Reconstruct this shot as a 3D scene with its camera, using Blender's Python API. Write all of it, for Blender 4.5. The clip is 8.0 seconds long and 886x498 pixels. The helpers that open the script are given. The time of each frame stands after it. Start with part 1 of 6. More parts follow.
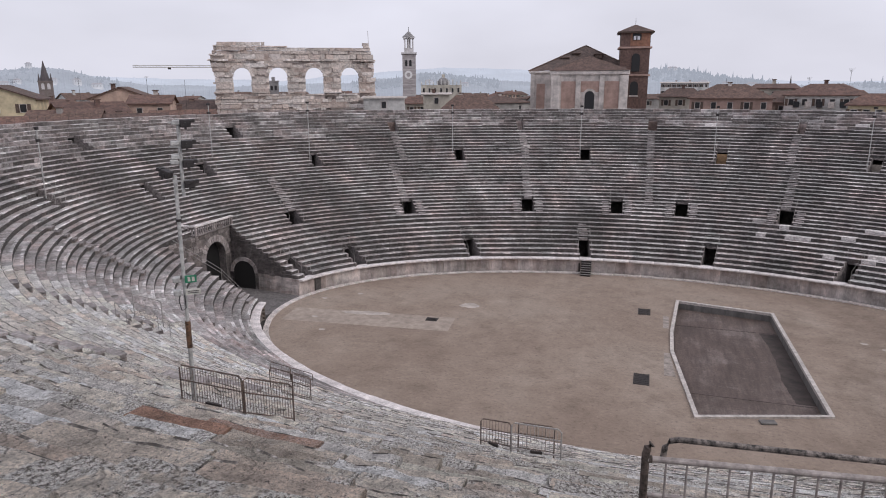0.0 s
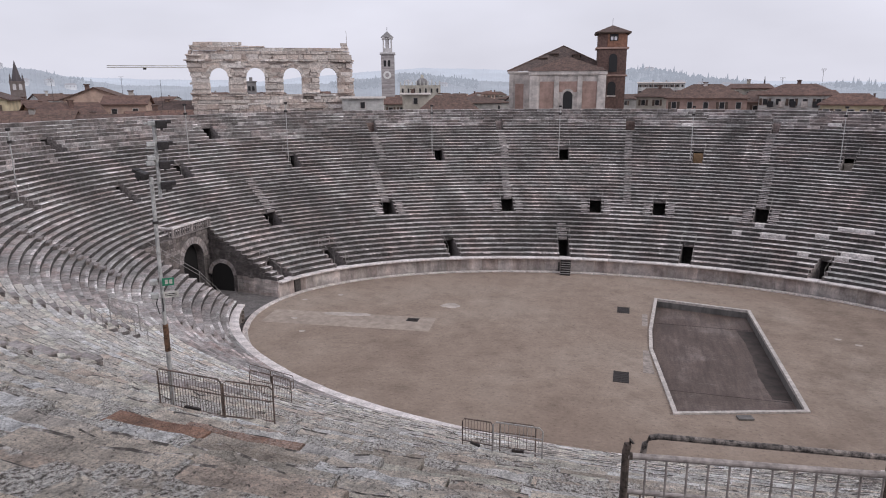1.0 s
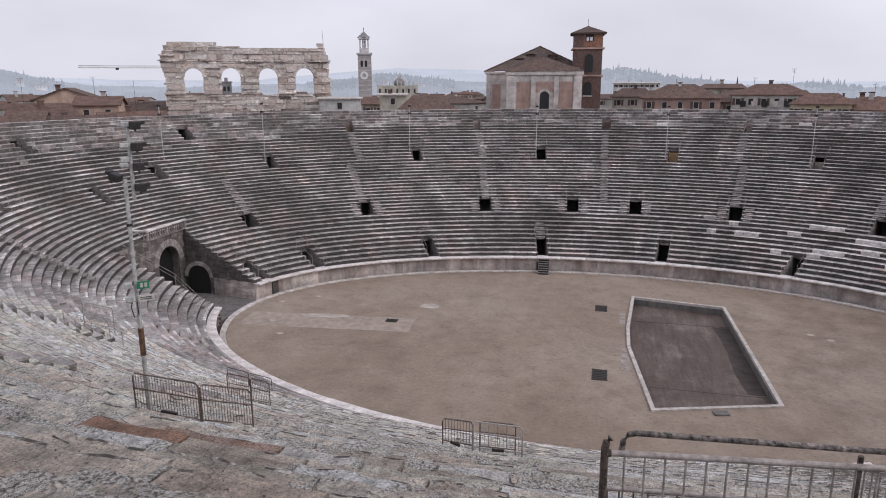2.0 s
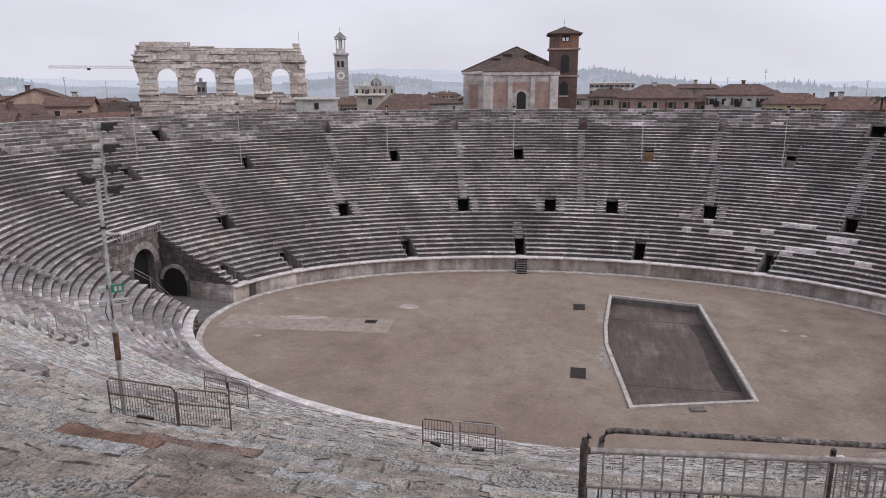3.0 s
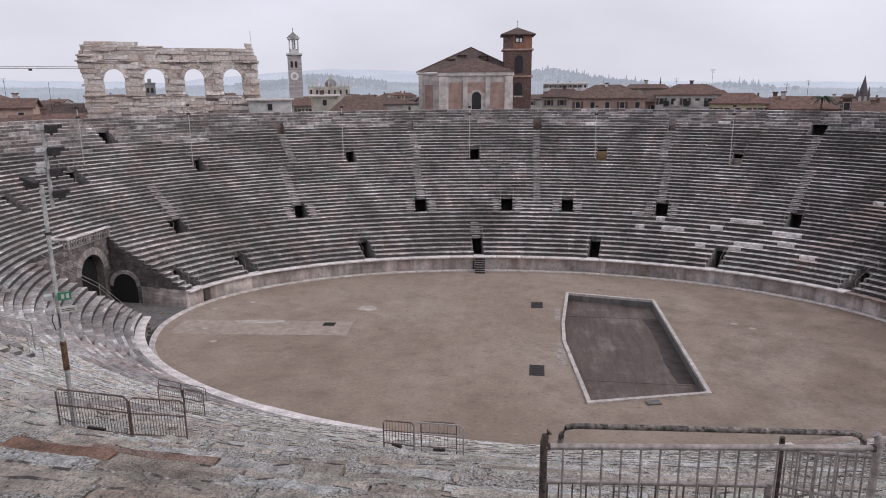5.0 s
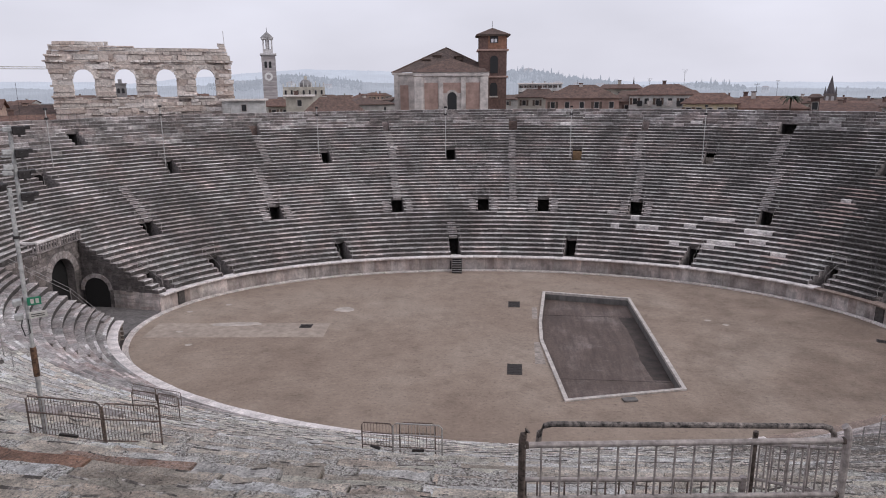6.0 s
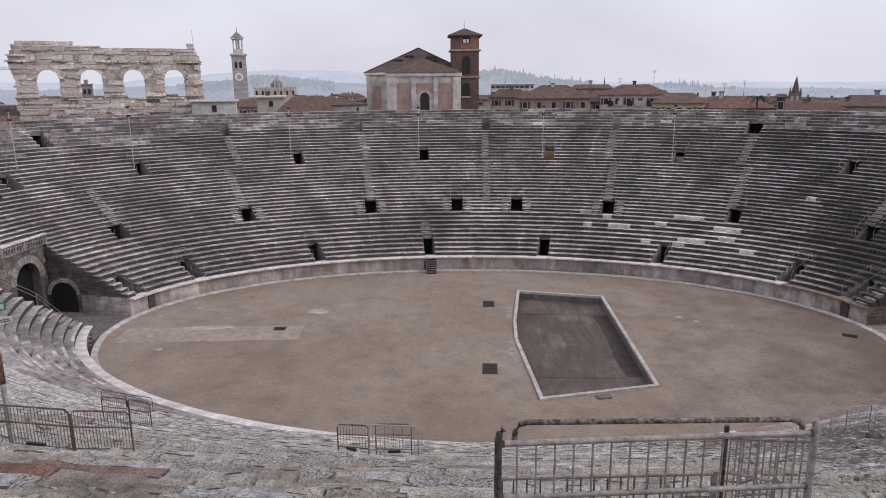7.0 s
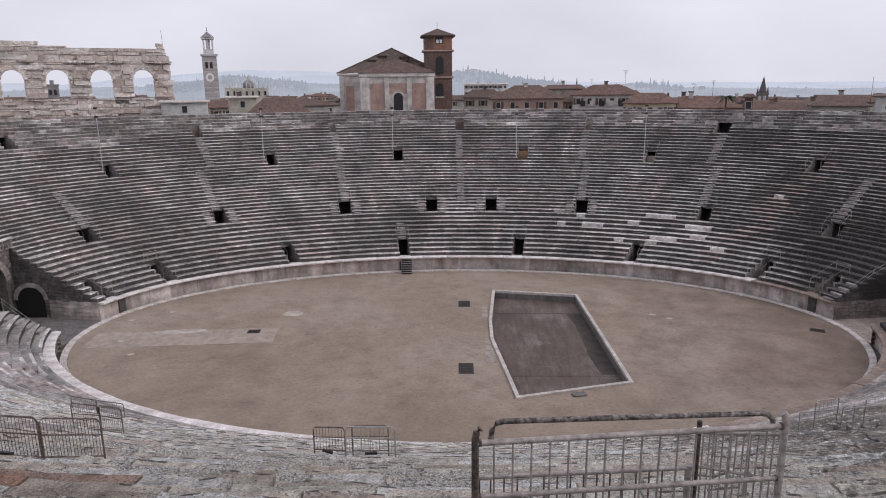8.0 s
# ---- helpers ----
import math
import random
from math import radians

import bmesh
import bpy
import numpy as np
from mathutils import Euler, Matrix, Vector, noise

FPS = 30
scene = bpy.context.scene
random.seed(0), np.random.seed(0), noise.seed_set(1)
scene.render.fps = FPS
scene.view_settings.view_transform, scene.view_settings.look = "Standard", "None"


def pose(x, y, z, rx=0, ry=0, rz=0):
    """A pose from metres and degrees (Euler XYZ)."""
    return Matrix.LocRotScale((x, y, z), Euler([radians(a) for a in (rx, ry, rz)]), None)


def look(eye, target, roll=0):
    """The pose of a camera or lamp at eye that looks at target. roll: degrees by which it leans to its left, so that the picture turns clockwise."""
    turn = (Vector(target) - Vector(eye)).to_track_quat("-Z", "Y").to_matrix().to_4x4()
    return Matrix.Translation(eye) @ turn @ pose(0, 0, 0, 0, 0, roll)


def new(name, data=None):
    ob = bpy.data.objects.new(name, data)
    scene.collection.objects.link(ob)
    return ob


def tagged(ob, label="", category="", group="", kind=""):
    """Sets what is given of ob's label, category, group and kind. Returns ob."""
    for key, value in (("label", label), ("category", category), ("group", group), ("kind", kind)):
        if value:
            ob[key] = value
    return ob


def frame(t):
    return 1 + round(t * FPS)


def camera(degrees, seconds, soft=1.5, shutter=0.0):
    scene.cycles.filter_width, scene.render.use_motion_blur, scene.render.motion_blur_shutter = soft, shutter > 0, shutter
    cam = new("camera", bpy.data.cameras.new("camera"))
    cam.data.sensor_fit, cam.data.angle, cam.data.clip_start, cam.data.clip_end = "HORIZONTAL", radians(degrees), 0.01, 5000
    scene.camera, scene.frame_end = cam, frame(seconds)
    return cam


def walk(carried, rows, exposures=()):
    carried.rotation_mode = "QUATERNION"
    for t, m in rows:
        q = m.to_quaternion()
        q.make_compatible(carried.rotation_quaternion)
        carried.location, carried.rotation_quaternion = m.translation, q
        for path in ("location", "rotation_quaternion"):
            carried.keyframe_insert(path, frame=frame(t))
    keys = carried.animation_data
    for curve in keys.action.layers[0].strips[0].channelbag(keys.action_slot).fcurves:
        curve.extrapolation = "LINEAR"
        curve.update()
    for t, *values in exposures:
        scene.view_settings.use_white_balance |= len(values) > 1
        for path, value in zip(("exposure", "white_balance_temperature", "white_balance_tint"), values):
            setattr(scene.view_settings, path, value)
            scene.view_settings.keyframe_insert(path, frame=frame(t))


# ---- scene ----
cam = camera(66.756, 8.0, soft=1.0)
EYE = (-0.16, -61.72, 23.16)
TURNS = [
    (0.0, 76.397, 0.187, 17.044), (0.5, 76.404, 0.206, 16.215), (1.0, 76.411, 0.227, 15.303),
    (1.5, 76.418, 0.248, 14.392), (3.0, 76.437, 0.314, 11.530), (3.5, 76.442, 0.334, 10.672),
    (4.0, 76.448, 0.359, 9.595), (4.5, 76.452, 0.380, 8.732), (6.0, 76.465, 0.449, 5.800),
    (6.5, 76.469, 0.474, 4.744), (7.0, 76.473, 0.503, 3.532), (7.5, 76.475, 0.530, 2.412),
    (8.0, 76.478, 0.556, 1.336),
]
walk(cam, [(t, pose(*EYE, rx, ry, rz)) for t, rx, ry, rz in TURNS], exposures=[(0.0, 0.0, 6500, 11.5), (8.0, -0.01, 6500, 11.5)])

# ---- light: an overcast winter day ----
world = bpy.data.worlds.new("overcast")
scene.world = world
world.use_nodes = True
wt = world.node_tree
wt.nodes.clear()
w_out = wt.nodes.new("ShaderNodeOutputWorld")
w_bg = wt.nodes.new("ShaderNodeBackground")
w_sky = wt.nodes.new("ShaderNodeTexSky")
w_sky.sky_type = "NISHITA"
w_sky.sun_disc = False
w_sky.sun_elevation = radians(38)
w_sky.sun_rotation = radians(100)
w_sky.dust_density = 4.0
w_mix = wt.nodes.new("ShaderNodeMix")
w_mix.data_type = "RGBA"
w_mix.inputs["Factor"].default_value = 0.93
w_mix.inputs["B"].default_value = (7.5, 7.55, 8.5, 1)
wt.links.new(w_sky.outputs[0], w_mix.inputs["A"])
w_cloud = wt.nodes.new("ShaderNodeTexNoise")
w_cloud.inputs["Scale"].default_value, w_cloud.inputs["Detail"].default_value = 2.2, 4.0
w_dir = wt.nodes.new("ShaderNodeTexCoord")
w_squash = wt.nodes.new("ShaderNodeMapping")
w_squash.inputs["Scale"].default_value = (1, 1, 2.6)
wt.links.new(w_dir.outputs["Generated"], w_squash.inputs["Vector"])
wt.links.new(w_squash.outputs[0], w_cloud.inputs["Vector"])
w_tone = wt.nodes.new("ShaderNodeMapRange")
for key, val in (("From Min", 0.3), ("From Max", 0.7), ("To Min", 0.092), ("To Max", 0.116)):
    w_tone.inputs[key].default_value = val
wt.links.new(w_cloud.outputs["Fac"], w_tone.inputs["Value"])
wt.links.new(w_mix.outputs["Result"], w_bg.inputs["Color"])
wt.links.new(w_tone.outputs[0], w_bg.inputs["Strength"])
wt.links.new(w_bg.outputs[0], w_out.inputs["Surface"])
sun_data = bpy.data.lights.new("sun", "SUN")
sun_data.energy, sun_data.angle, sun_data.color = 1.0, radians(35), (1.0, 0.96, 0.92)
sun = new("sun", sun_data)
sun.matrix_world = look((0, 0, 200), (-260, 50, 0))


# ---- materials ----
def nodes_of(name):
    m = bpy.data.materials.new(name)
    m.use_nodes = True
    nt = m.node_tree
    return m, nt, nt.nodes["Principled BSDF"]


def noise_tex(nt, scale, detail=4.0, rough=0.6, stretch=(1, 1, 1), coords="Object"):
    tc = nt.nodes.new("ShaderNodeTexCoord")
    mp = nt.nodes.new("ShaderNodeMapping")
    mp.inputs["Scale"].default_value = stretch
    nz = nt.nodes.new("ShaderNodeTexNoise")
    nz.inputs["Scale"].default_value, nz.inputs["Detail"].default_value, nz.inputs["Roughness"].default_value = scale, detail, rough
    nt.links.new(tc.outputs[coords], mp.inputs["Vector"])
    nt.links.new(mp.outputs[0], nz.inputs["Vector"])
    return nz.outputs["Fac"]


def ramp(nt, fac, stops):
    r = nt.nodes.new("ShaderNodeValToRGB")
    el = r.color_ramp.elements
    while len(el) < len(stops):
        el.new(0.5)
    for e, (p, c) in zip(el, stops):
        e.position, e.color = p, (*c, 1) if len(c) == 3 else (c[0], c[0], c[0], 1)
    nt.links.new(fac, r.inputs["Fac"])
    return r.outputs["Color"]


def blend(nt, kind, fac, a, b):
    mx = nt.nodes.new("ShaderNodeMix")
    mx.data_type, mx.blend_type = "RGBA", kind
    for sock, v in (("Factor", fac), ("A", a), ("B", b)):
        if isinstance(v, (int, float)):
            mx.inputs[sock].default_value = v
        elif isinstance(v, tuple):
            mx.inputs[sock].default_value = (*v, 1)
        else:
            nt.links.new(v, mx.inputs[sock])
    return mx.outputs["Result"]


def bump(nt, bsdf, fac, strength, dist):
    b = nt.nodes.new("ShaderNodeBump")
    b.inputs["Strength"].default_value, b.inputs["Distance"].default_value = strength, dist
    nt.links.new(fac, b.inputs["Height"])
    nt.links.new(b.outputs[0], bsdf.inputs["Normal"])


def downhill_noise(nt):
    """Rain runs down the tiers: narrow along the oval, long up and down."""
    tc = nt.nodes.new("ShaderNodeTexCoord")
    sep = nt.nodes.new("ShaderNodeSeparateXYZ")
    nt.links.new(tc.outputs["Object"], sep.inputs[0])
    wide = nt.nodes.new("ShaderNodeMath")
    wide.operation = "MULTIPLY"
    nt.links.new(sep.outputs["Y"], wide.inputs[0])
    wide.inputs[1].default_value = 1.4
    turn = nt.nodes.new("ShaderNodeMath")
    turn.operation = "ARCTAN2"
    nt.links.new(wide.outputs[0], turn.inputs[0])
    nt.links.new(sep.outputs["X"], turn.inputs[1])
    join = nt.nodes.new("ShaderNodeCombineXYZ")
    nt.links.new(turn.outputs[0], join.inputs["X"])
    nt.links.new(sep.outputs["Z"], join.inputs["Y"])
    mp = nt.nodes.new("ShaderNodeMapping")
    mp.inputs["Scale"].default_value = (22.0, 0.16, 1.0)
    nt.links.new(join.outputs[0], mp.inputs["Vector"])
    nz = nt.nodes.new("ShaderNodeTexNoise")
    nz.inputs["Scale"].default_value, nz.inputs["Detail"].default_value, nz.inputs["Roughness"].default_value = 1.0, 6.0, 0.68
    nt.links.new(mp.outputs[0], nz.inputs["Vector"])
    return nz.outputs["Fac"]


def stone(name, tones, single, stain=(0.05, 0.045, 0.042), amount=0.75, streak=False, fine=9.0, low=0.45, high=0.66, lichen=0.0, pits=0.0, speck=1.0, wash=0.0, east=0.0, grit=0.8):
    """Weathered stone: a tone for each block, blotches, dark crust, grain."""
    m, nt, bsdf = nodes_of(name)
    if single:
        rnd = nt.nodes.new("ShaderNodeObjectInfo").outputs["Random"]
    else:
        rnd = nt.nodes.new("ShaderNodeNewGeometry").outputs["Random Per Island"]
    n = len(tones)
    tones = [(r * 1.03, g * 0.985, b * 0.985) for r, g, b in tones]
    base = ramp(nt, rnd, [(i / (n - 1), c) for i, c in enumerate(tones)])
    space = "Object"
    blot = noise_tex(nt, 0.9, 5, 0.65, coords=space)
    base = blend(nt, "MULTIPLY", 0.75, base, ramp(nt, blot, [(0.36, (0.6,)), (0.5, (0.97,)), (0.64, (1.3,))]))
    wide = noise_tex(nt, 0.10, 4, 0.6, coords=space)
    if wash:
        drift = noise_tex(nt, 0.16, 5, 0.62, (1, 1, 0.35), coords=space)
        base = blend(nt, "MULTIPLY", wash, base, ramp(nt, drift, [(0.36, (0.45,)), (0.5, (0.95,)), (0.66, (1.35,))]))
        runs = downhill_noise(nt)
        base = blend(nt, "MULTIPLY", min(1.0, wash + 0.1), base, ramp(nt, runs, [(0.34, (0.58,)), (0.45, (0.88,)), (0.54, (0.96,)), (0.62, (1.25,)), (0.69, (1.75,))]))
        tint = noise_tex(nt, 0.3, 5, 0.65, (1, 1, 0.6), coords=space)
        base = blend(nt, "MULTIPLY", wash, base, ramp(nt, tint, [(0.36, (0.94, 1.01, 0.99)), (0.5, (1.0, 1.0, 1.0)), (0.64, (1.1, 0.98, 0.94))]))
    crust = noise_tex(nt, 2.6 * speck, 8, 0.72, (1, 1, 0.25) if streak else (1, 1, 1), coords=space)
    both = nt.nodes.new("ShaderNodeMath")
    both.operation = "MULTIPLY_ADD"
    nt.links.new(wide, both.inputs[0])
    both.inputs[1].default_value = 0.55
    nt.links.new(crust, both.inputs[2])
    crusted = both.outputs[0]
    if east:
        # the eastern end is darkened, most of all on the low rows
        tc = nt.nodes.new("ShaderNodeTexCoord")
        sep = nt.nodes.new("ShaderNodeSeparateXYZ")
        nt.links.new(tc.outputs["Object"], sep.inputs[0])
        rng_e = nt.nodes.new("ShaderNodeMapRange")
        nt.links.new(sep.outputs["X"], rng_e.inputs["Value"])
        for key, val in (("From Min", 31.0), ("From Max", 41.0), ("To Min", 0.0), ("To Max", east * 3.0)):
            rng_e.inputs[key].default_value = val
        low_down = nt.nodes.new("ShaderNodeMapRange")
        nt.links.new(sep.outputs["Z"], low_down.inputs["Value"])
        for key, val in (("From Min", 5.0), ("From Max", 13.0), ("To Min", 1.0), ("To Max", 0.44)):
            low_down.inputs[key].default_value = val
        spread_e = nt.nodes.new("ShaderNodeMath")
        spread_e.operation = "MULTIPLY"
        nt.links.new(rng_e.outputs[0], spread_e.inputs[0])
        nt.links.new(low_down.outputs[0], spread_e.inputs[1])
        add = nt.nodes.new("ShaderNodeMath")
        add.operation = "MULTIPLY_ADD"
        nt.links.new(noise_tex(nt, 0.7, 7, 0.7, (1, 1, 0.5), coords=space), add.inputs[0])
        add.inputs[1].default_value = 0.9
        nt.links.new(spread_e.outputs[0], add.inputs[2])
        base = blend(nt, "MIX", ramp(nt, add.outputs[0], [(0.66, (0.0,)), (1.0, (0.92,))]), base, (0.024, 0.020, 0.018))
    mask = ramp(nt, crusted, [(low + 0.22, (0.0,)), (high + 0.22, (amount,))])
    base = blend(nt, "MIX", mask, base, stain)
    grain = noise_tex(nt, fine, 8, 0.75, coords=space)
    base = blend(nt, "MULTIPLY", grit, base, ramp(nt, grain, [(0.38, (0.55,)), (0.5, (0.97,)), (0.62, (1.35,))]))
    if lichen:
        spots = noise_tex(nt, 3.3 * speck, 9, 0.78, coords=space)
        base = blend(nt, "MIX", ramp(nt, spots, [(0.53, (0.0,)), (0.60, (lichen,))]), base, (0.62, 0.61, 0.60))
    if pits:
        holes = noise_tex(nt, 5.5 * speck, 9, 0.8, (1, 1, 1.6), coords=space)
        base = blend(nt, "MIX", ramp(nt, holes, [(0.36, (pits,)), (0.43, (0.0,))]), base, (0.06, 0.052, 0.048))
    nt.links.new(base, bsdf.inputs["Base Color"])
    bsdf.inputs["Roughness"].default_value = 0.92
    bump(nt, bsdf, grain, 0.7, 0.05)
    return m


def near_stone_material(name, tones, single=True, lean_by=0.3, crust=0.9, crack=0.35, lichen=0.5):
    """Rough limestone seen close: bedding, lichen specks, black pits and cracks."""
    m, nt, bsdf = nodes_of(name)
    if single:
        rnd = nt.nodes.new("ShaderNodeObjectInfo").outputs["Random"]
    else:
        rnd = nt.nodes.new("ShaderNodeNewGeometry").outputs["Random Per Island"]
    n = len(tones)
    c = ramp(nt, rnd, [(i / (n - 1), t) for i, t in enumerate(tones)])
    tone = noise_tex(nt, 2.2, 6, 0.65)
    c = blend(nt, "MULTIPLY", 0.8, c, ramp(nt, tone, [(0.36, (0.5,)), (0.5, (1.0,)), (0.64, (1.4,))]))
    spots = noise_tex(nt, 15.0, 6, 0.75)
    patch = noise_tex(nt, 1.1, 4, 0.6)
    both = nt.nodes.new("ShaderNodeMath")
    both.operation = "MULTIPLY_ADD"
    nt.links.new(patch, both.inputs[0])
    both.inputs[1].default_value = 0.8
    nt.links.new(spots, both.inputs[2])
    c = blend(nt, "MIX", ramp(nt, both.outputs[0], [(0.96, (0.0,)), (1.02, (lichen,))]), c, (0.58, 0.56, 0.54))
    rugged = noise_tex(nt, 21.0, 8, 0.82, (1, 1, 1.5))
    patchy = noise_tex(nt, 1.4, 4, 0.6)
    spread = nt.nodes.new("ShaderNodeTexWhiteNoise")
    spread.noise_dimensions = "1D"
    nt.links.new(rnd, spread.inputs["W"])
    lean = nt.nodes.new("ShaderNodeMath")
    lean.operation = "MULTIPLY_ADD"
    nt.links.new(spread.outputs["Value"], lean.inputs[0])
    lean.inputs[1].default_value = lean_by
    nt.links.new(patchy, lean.inputs[2])
    where = lean.outputs[0]
    karst = ramp(nt, rugged, [(0.42, (0.04, 0.032, 0.026)), (0.465, (0.30, 0.265, 0.235)), (0.515, (0.76, 0.74, 0.71))])
    c = blend(nt, "MIX", ramp(nt, where, [(0.51 + lean_by / 2, (0.0,)), (0.57 + lean_by / 2, (crust,))]), c, karst)
    dark = noise_tex(nt, 17.0, 7, 0.75, (1, 1, 1.8))
    c = blend(nt, "MIX", ramp(nt, dark, [(0.385, (0.9,)), (0.43, (0.0,))]), c, (0.07, 0.06, 0.054))
    vor = nt.nodes.new("ShaderNodeTexVoronoi")
    vor.feature = "DISTANCE_TO_EDGE"
    vor.inputs["Scale"].default_value = 0.7
    warp = nt.nodes.new("ShaderNodeVectorMath")
    warp.operation = "MULTIPLY_ADD"
    nz = nt.nodes.new("ShaderNodeTexNoise")
    nz.inputs["Scale"].default_value = 1.6
    nz.inputs["Detail"].default_value = 6.0
    tc = nt.nodes.new("ShaderNodeTexCoord")
    nt.links.new(tc.outputs["Object"], nz.inputs["Vector"])
    nt.links.new(nz.outputs["Color"], warp.inputs[0])
    warp.inputs[1].default_value = (0.9, 0.9, 0.9)
    nt.links.new(tc.outputs["Object"], warp.inputs[2])
    nt.links.new(warp.outputs[0], vor.inputs["Vector"])
    c = blend(nt, "MIX", ramp(nt, vor.outputs["Distance"], [(0.003, (crack,)), (0.011, (0.0,))]), c, (0.05, 0.043, 0.04))
    # the eastern flank turns darker and browner in noisy patches
    geo = nt.nodes.new("ShaderNodeNewGeometry")
    sep = nt.nodes.new("ShaderNodeSeparateXYZ")
    nt.links.new(geo.outputs["Position"], sep.inputs[0])
    far = nt.nodes.new("ShaderNodeMapRange")
    nt.links.new(sep.outputs["X"], far.inputs["Value"])
    for key, val in (("From Min", -1.0), ("From Max", 12.0), ("To Min", 0.0), ("To Max", 0.30)):
        far.inputs[key].default_value = val
    grown = nt.nodes.new("ShaderNodeMath")
    grown.operation = "ADD"
    nt.links.new(far.outputs[0], grown.inputs[0])
    nt.links.new(noise_tex(nt, 2.6, 8, 0.75), grown.inputs[1])
    c = blend(nt, "MIX", ramp(nt, grown.outputs[0], [(0.66, (0.0,)), (0.78, (0.8,))]), c, (0.075, 0.062, 0.055))
    grain = noise_tex(nt, 26.0, 6, 0.75)
    c = blend(nt, "MULTIPLY", 0.85, c, ramp(nt, grain, [(0.40, (0.6,)), (0.5, (1.0,)), (0.60, (1.3,))]))
    nt.links.new(c, bsdf.inputs["Base Color"])
    bsdf.inputs["Roughness"].default_value = 0.95
    bump(nt, bsdf, rugged, 1.0, 0.13)
    return m


def plain(name, color, rough=0.6, metal=0.0, var=0.35, scale=6.0, relief=0.15, stretch=(1, 1, 1)):
    m, nt, bsdf = nodes_of(name)
    nz = noise_tex(nt, scale, 6, 0.65, stretch)
    c = blend(nt, "MULTIPLY", 1.0, color, ramp(nt, nz, [(0.36, (1 - var,)), (0.64, (1 + var * 0.6,))]))
    big = noise_tex(nt, scale * 0.12, 3, 0.6)
    c = blend(nt, "MULTIPLY", 1.0, c, ramp(nt, big, [(0.3, (1 - var * 0.7,)), (0.7, (1 + var * 0.3,))]))
    nt.links.new(c, bsdf.inputs["Base Color"])
    bsdf.inputs["Roughness"].default_value, bsdf.inputs["Metallic"].default_value = rough, metal
    if relief:
        bump(nt, bsdf, nz, relief, 0.02)
    return m


GREYS = [(0.30, 0.275, 0.265), (0.38, 0.36, 0.35), (0.26, 0.235, 0.23), (0.43, 0.41, 0.40), (0.33, 0.27, 0.25), (0.36, 0.34, 0.335), (0.24, 0.22, 0.215), (0.40, 0.37, 0.355), (0.36, 0.25, 0.215), (0.48, 0.465, 0.46)]
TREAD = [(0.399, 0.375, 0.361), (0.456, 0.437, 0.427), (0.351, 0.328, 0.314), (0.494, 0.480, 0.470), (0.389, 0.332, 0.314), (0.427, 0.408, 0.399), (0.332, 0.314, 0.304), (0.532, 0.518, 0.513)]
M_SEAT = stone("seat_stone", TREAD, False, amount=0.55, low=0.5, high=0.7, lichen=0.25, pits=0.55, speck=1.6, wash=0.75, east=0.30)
# crust and wear, plus sky light put into colour: risers darker, edges paler
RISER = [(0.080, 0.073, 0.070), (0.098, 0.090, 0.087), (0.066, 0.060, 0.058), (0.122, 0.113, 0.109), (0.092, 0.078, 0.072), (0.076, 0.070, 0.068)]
M_RISER = stone("crusted_shaded_riser_stone", RISER, False, streak=True, amount=0.75, low=0.42, high=0.62, lichen=0.15, wash=0.9, east=0.42)
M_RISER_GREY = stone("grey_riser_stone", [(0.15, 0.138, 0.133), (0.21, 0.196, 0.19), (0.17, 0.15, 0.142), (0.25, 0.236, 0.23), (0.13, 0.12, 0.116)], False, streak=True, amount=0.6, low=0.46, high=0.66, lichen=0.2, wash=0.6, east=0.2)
M_EDGE = stone("worn_lit_edge_stone", [(0.68, 0.66, 0.65), (0.75, 0.73, 0.72), (0.59, 0.565, 0.55), (0.79, 0.775, 0.77), (0.64, 0.60, 0.58)], False, amount=0.65, low=0.5, high=0.66, pits=0.55, speck=1.2, wash=0.85, east=0.23)


def ragged_edge_material():
    """A chipped edge: pale stone broken up by black moss and hollows."""
    m, nt, bsdf = nodes_of("black_mossy_edge")
    bits = noise_tex(nt, 3.2, 8, 0.78)
    c = ramp(nt, bits, [(0.47, (0.06, 0.052, 0.046)), (0.53, (0.22, 0.195, 0.175)), (0.57, (0.46, 0.425, 0.395))])
    nt.links.new(c, bsdf.inputs["Base Color"])
    bsdf.inputs["Roughness"].default_value = 0.95
    bump(nt, bsdf, bits, 0.8, 0.05)
    return m


M_MOSS = ragged_edge_material()
NEAR = [(0.30, 0.255, 0.222), (0.58, 0.55, 0.52), (0.42, 0.375, 0.34), (0.68, 0.66, 0.635), (0.35, 0.30, 0.265), (0.53, 0.49, 0.455), (0.265, 0.225, 0.195), (0.62, 0.59, 0.56), (0.47, 0.425, 0.39), (0.73, 0.71, 0.69), (0.38, 0.33, 0.295), (0.56, 0.52, 0.485), (0.45, 0.41, 0.38), (0.40, 0.325, 0.285), (0.50, 0.46, 0.425), (0.64, 0.615, 0.59)]
NEAR = [tuple(0.68 * k + 0.32 * sum(t) / 3 for k in t) for t in NEAR]
M_BLOCK = near_stone_material("near_seat_stone", [tuple(min(0.88, k * w * 1.5) for k, w in zip(t, (1.05, 1.0, 0.92))) for t in NEAR], True, 0.35, 0.9, 0.5, 0.25)
M_SIDE = near_stone_material("side_seat_stone", [tuple(min(0.88, k * w * 1.75) for k, w in zip(t, (1.03, 1.0, 0.94))) for t in NEAR], False, 0.3, 0.45, 0.2, 0.2)
M_RED = near_stone_material("rust_red_stone", [(0.36, 0.205, 0.145), (0.40, 0.235, 0.17), (0.33, 0.19, 0.14)], True, 0.3, 0.25, 0.6, 0.1)
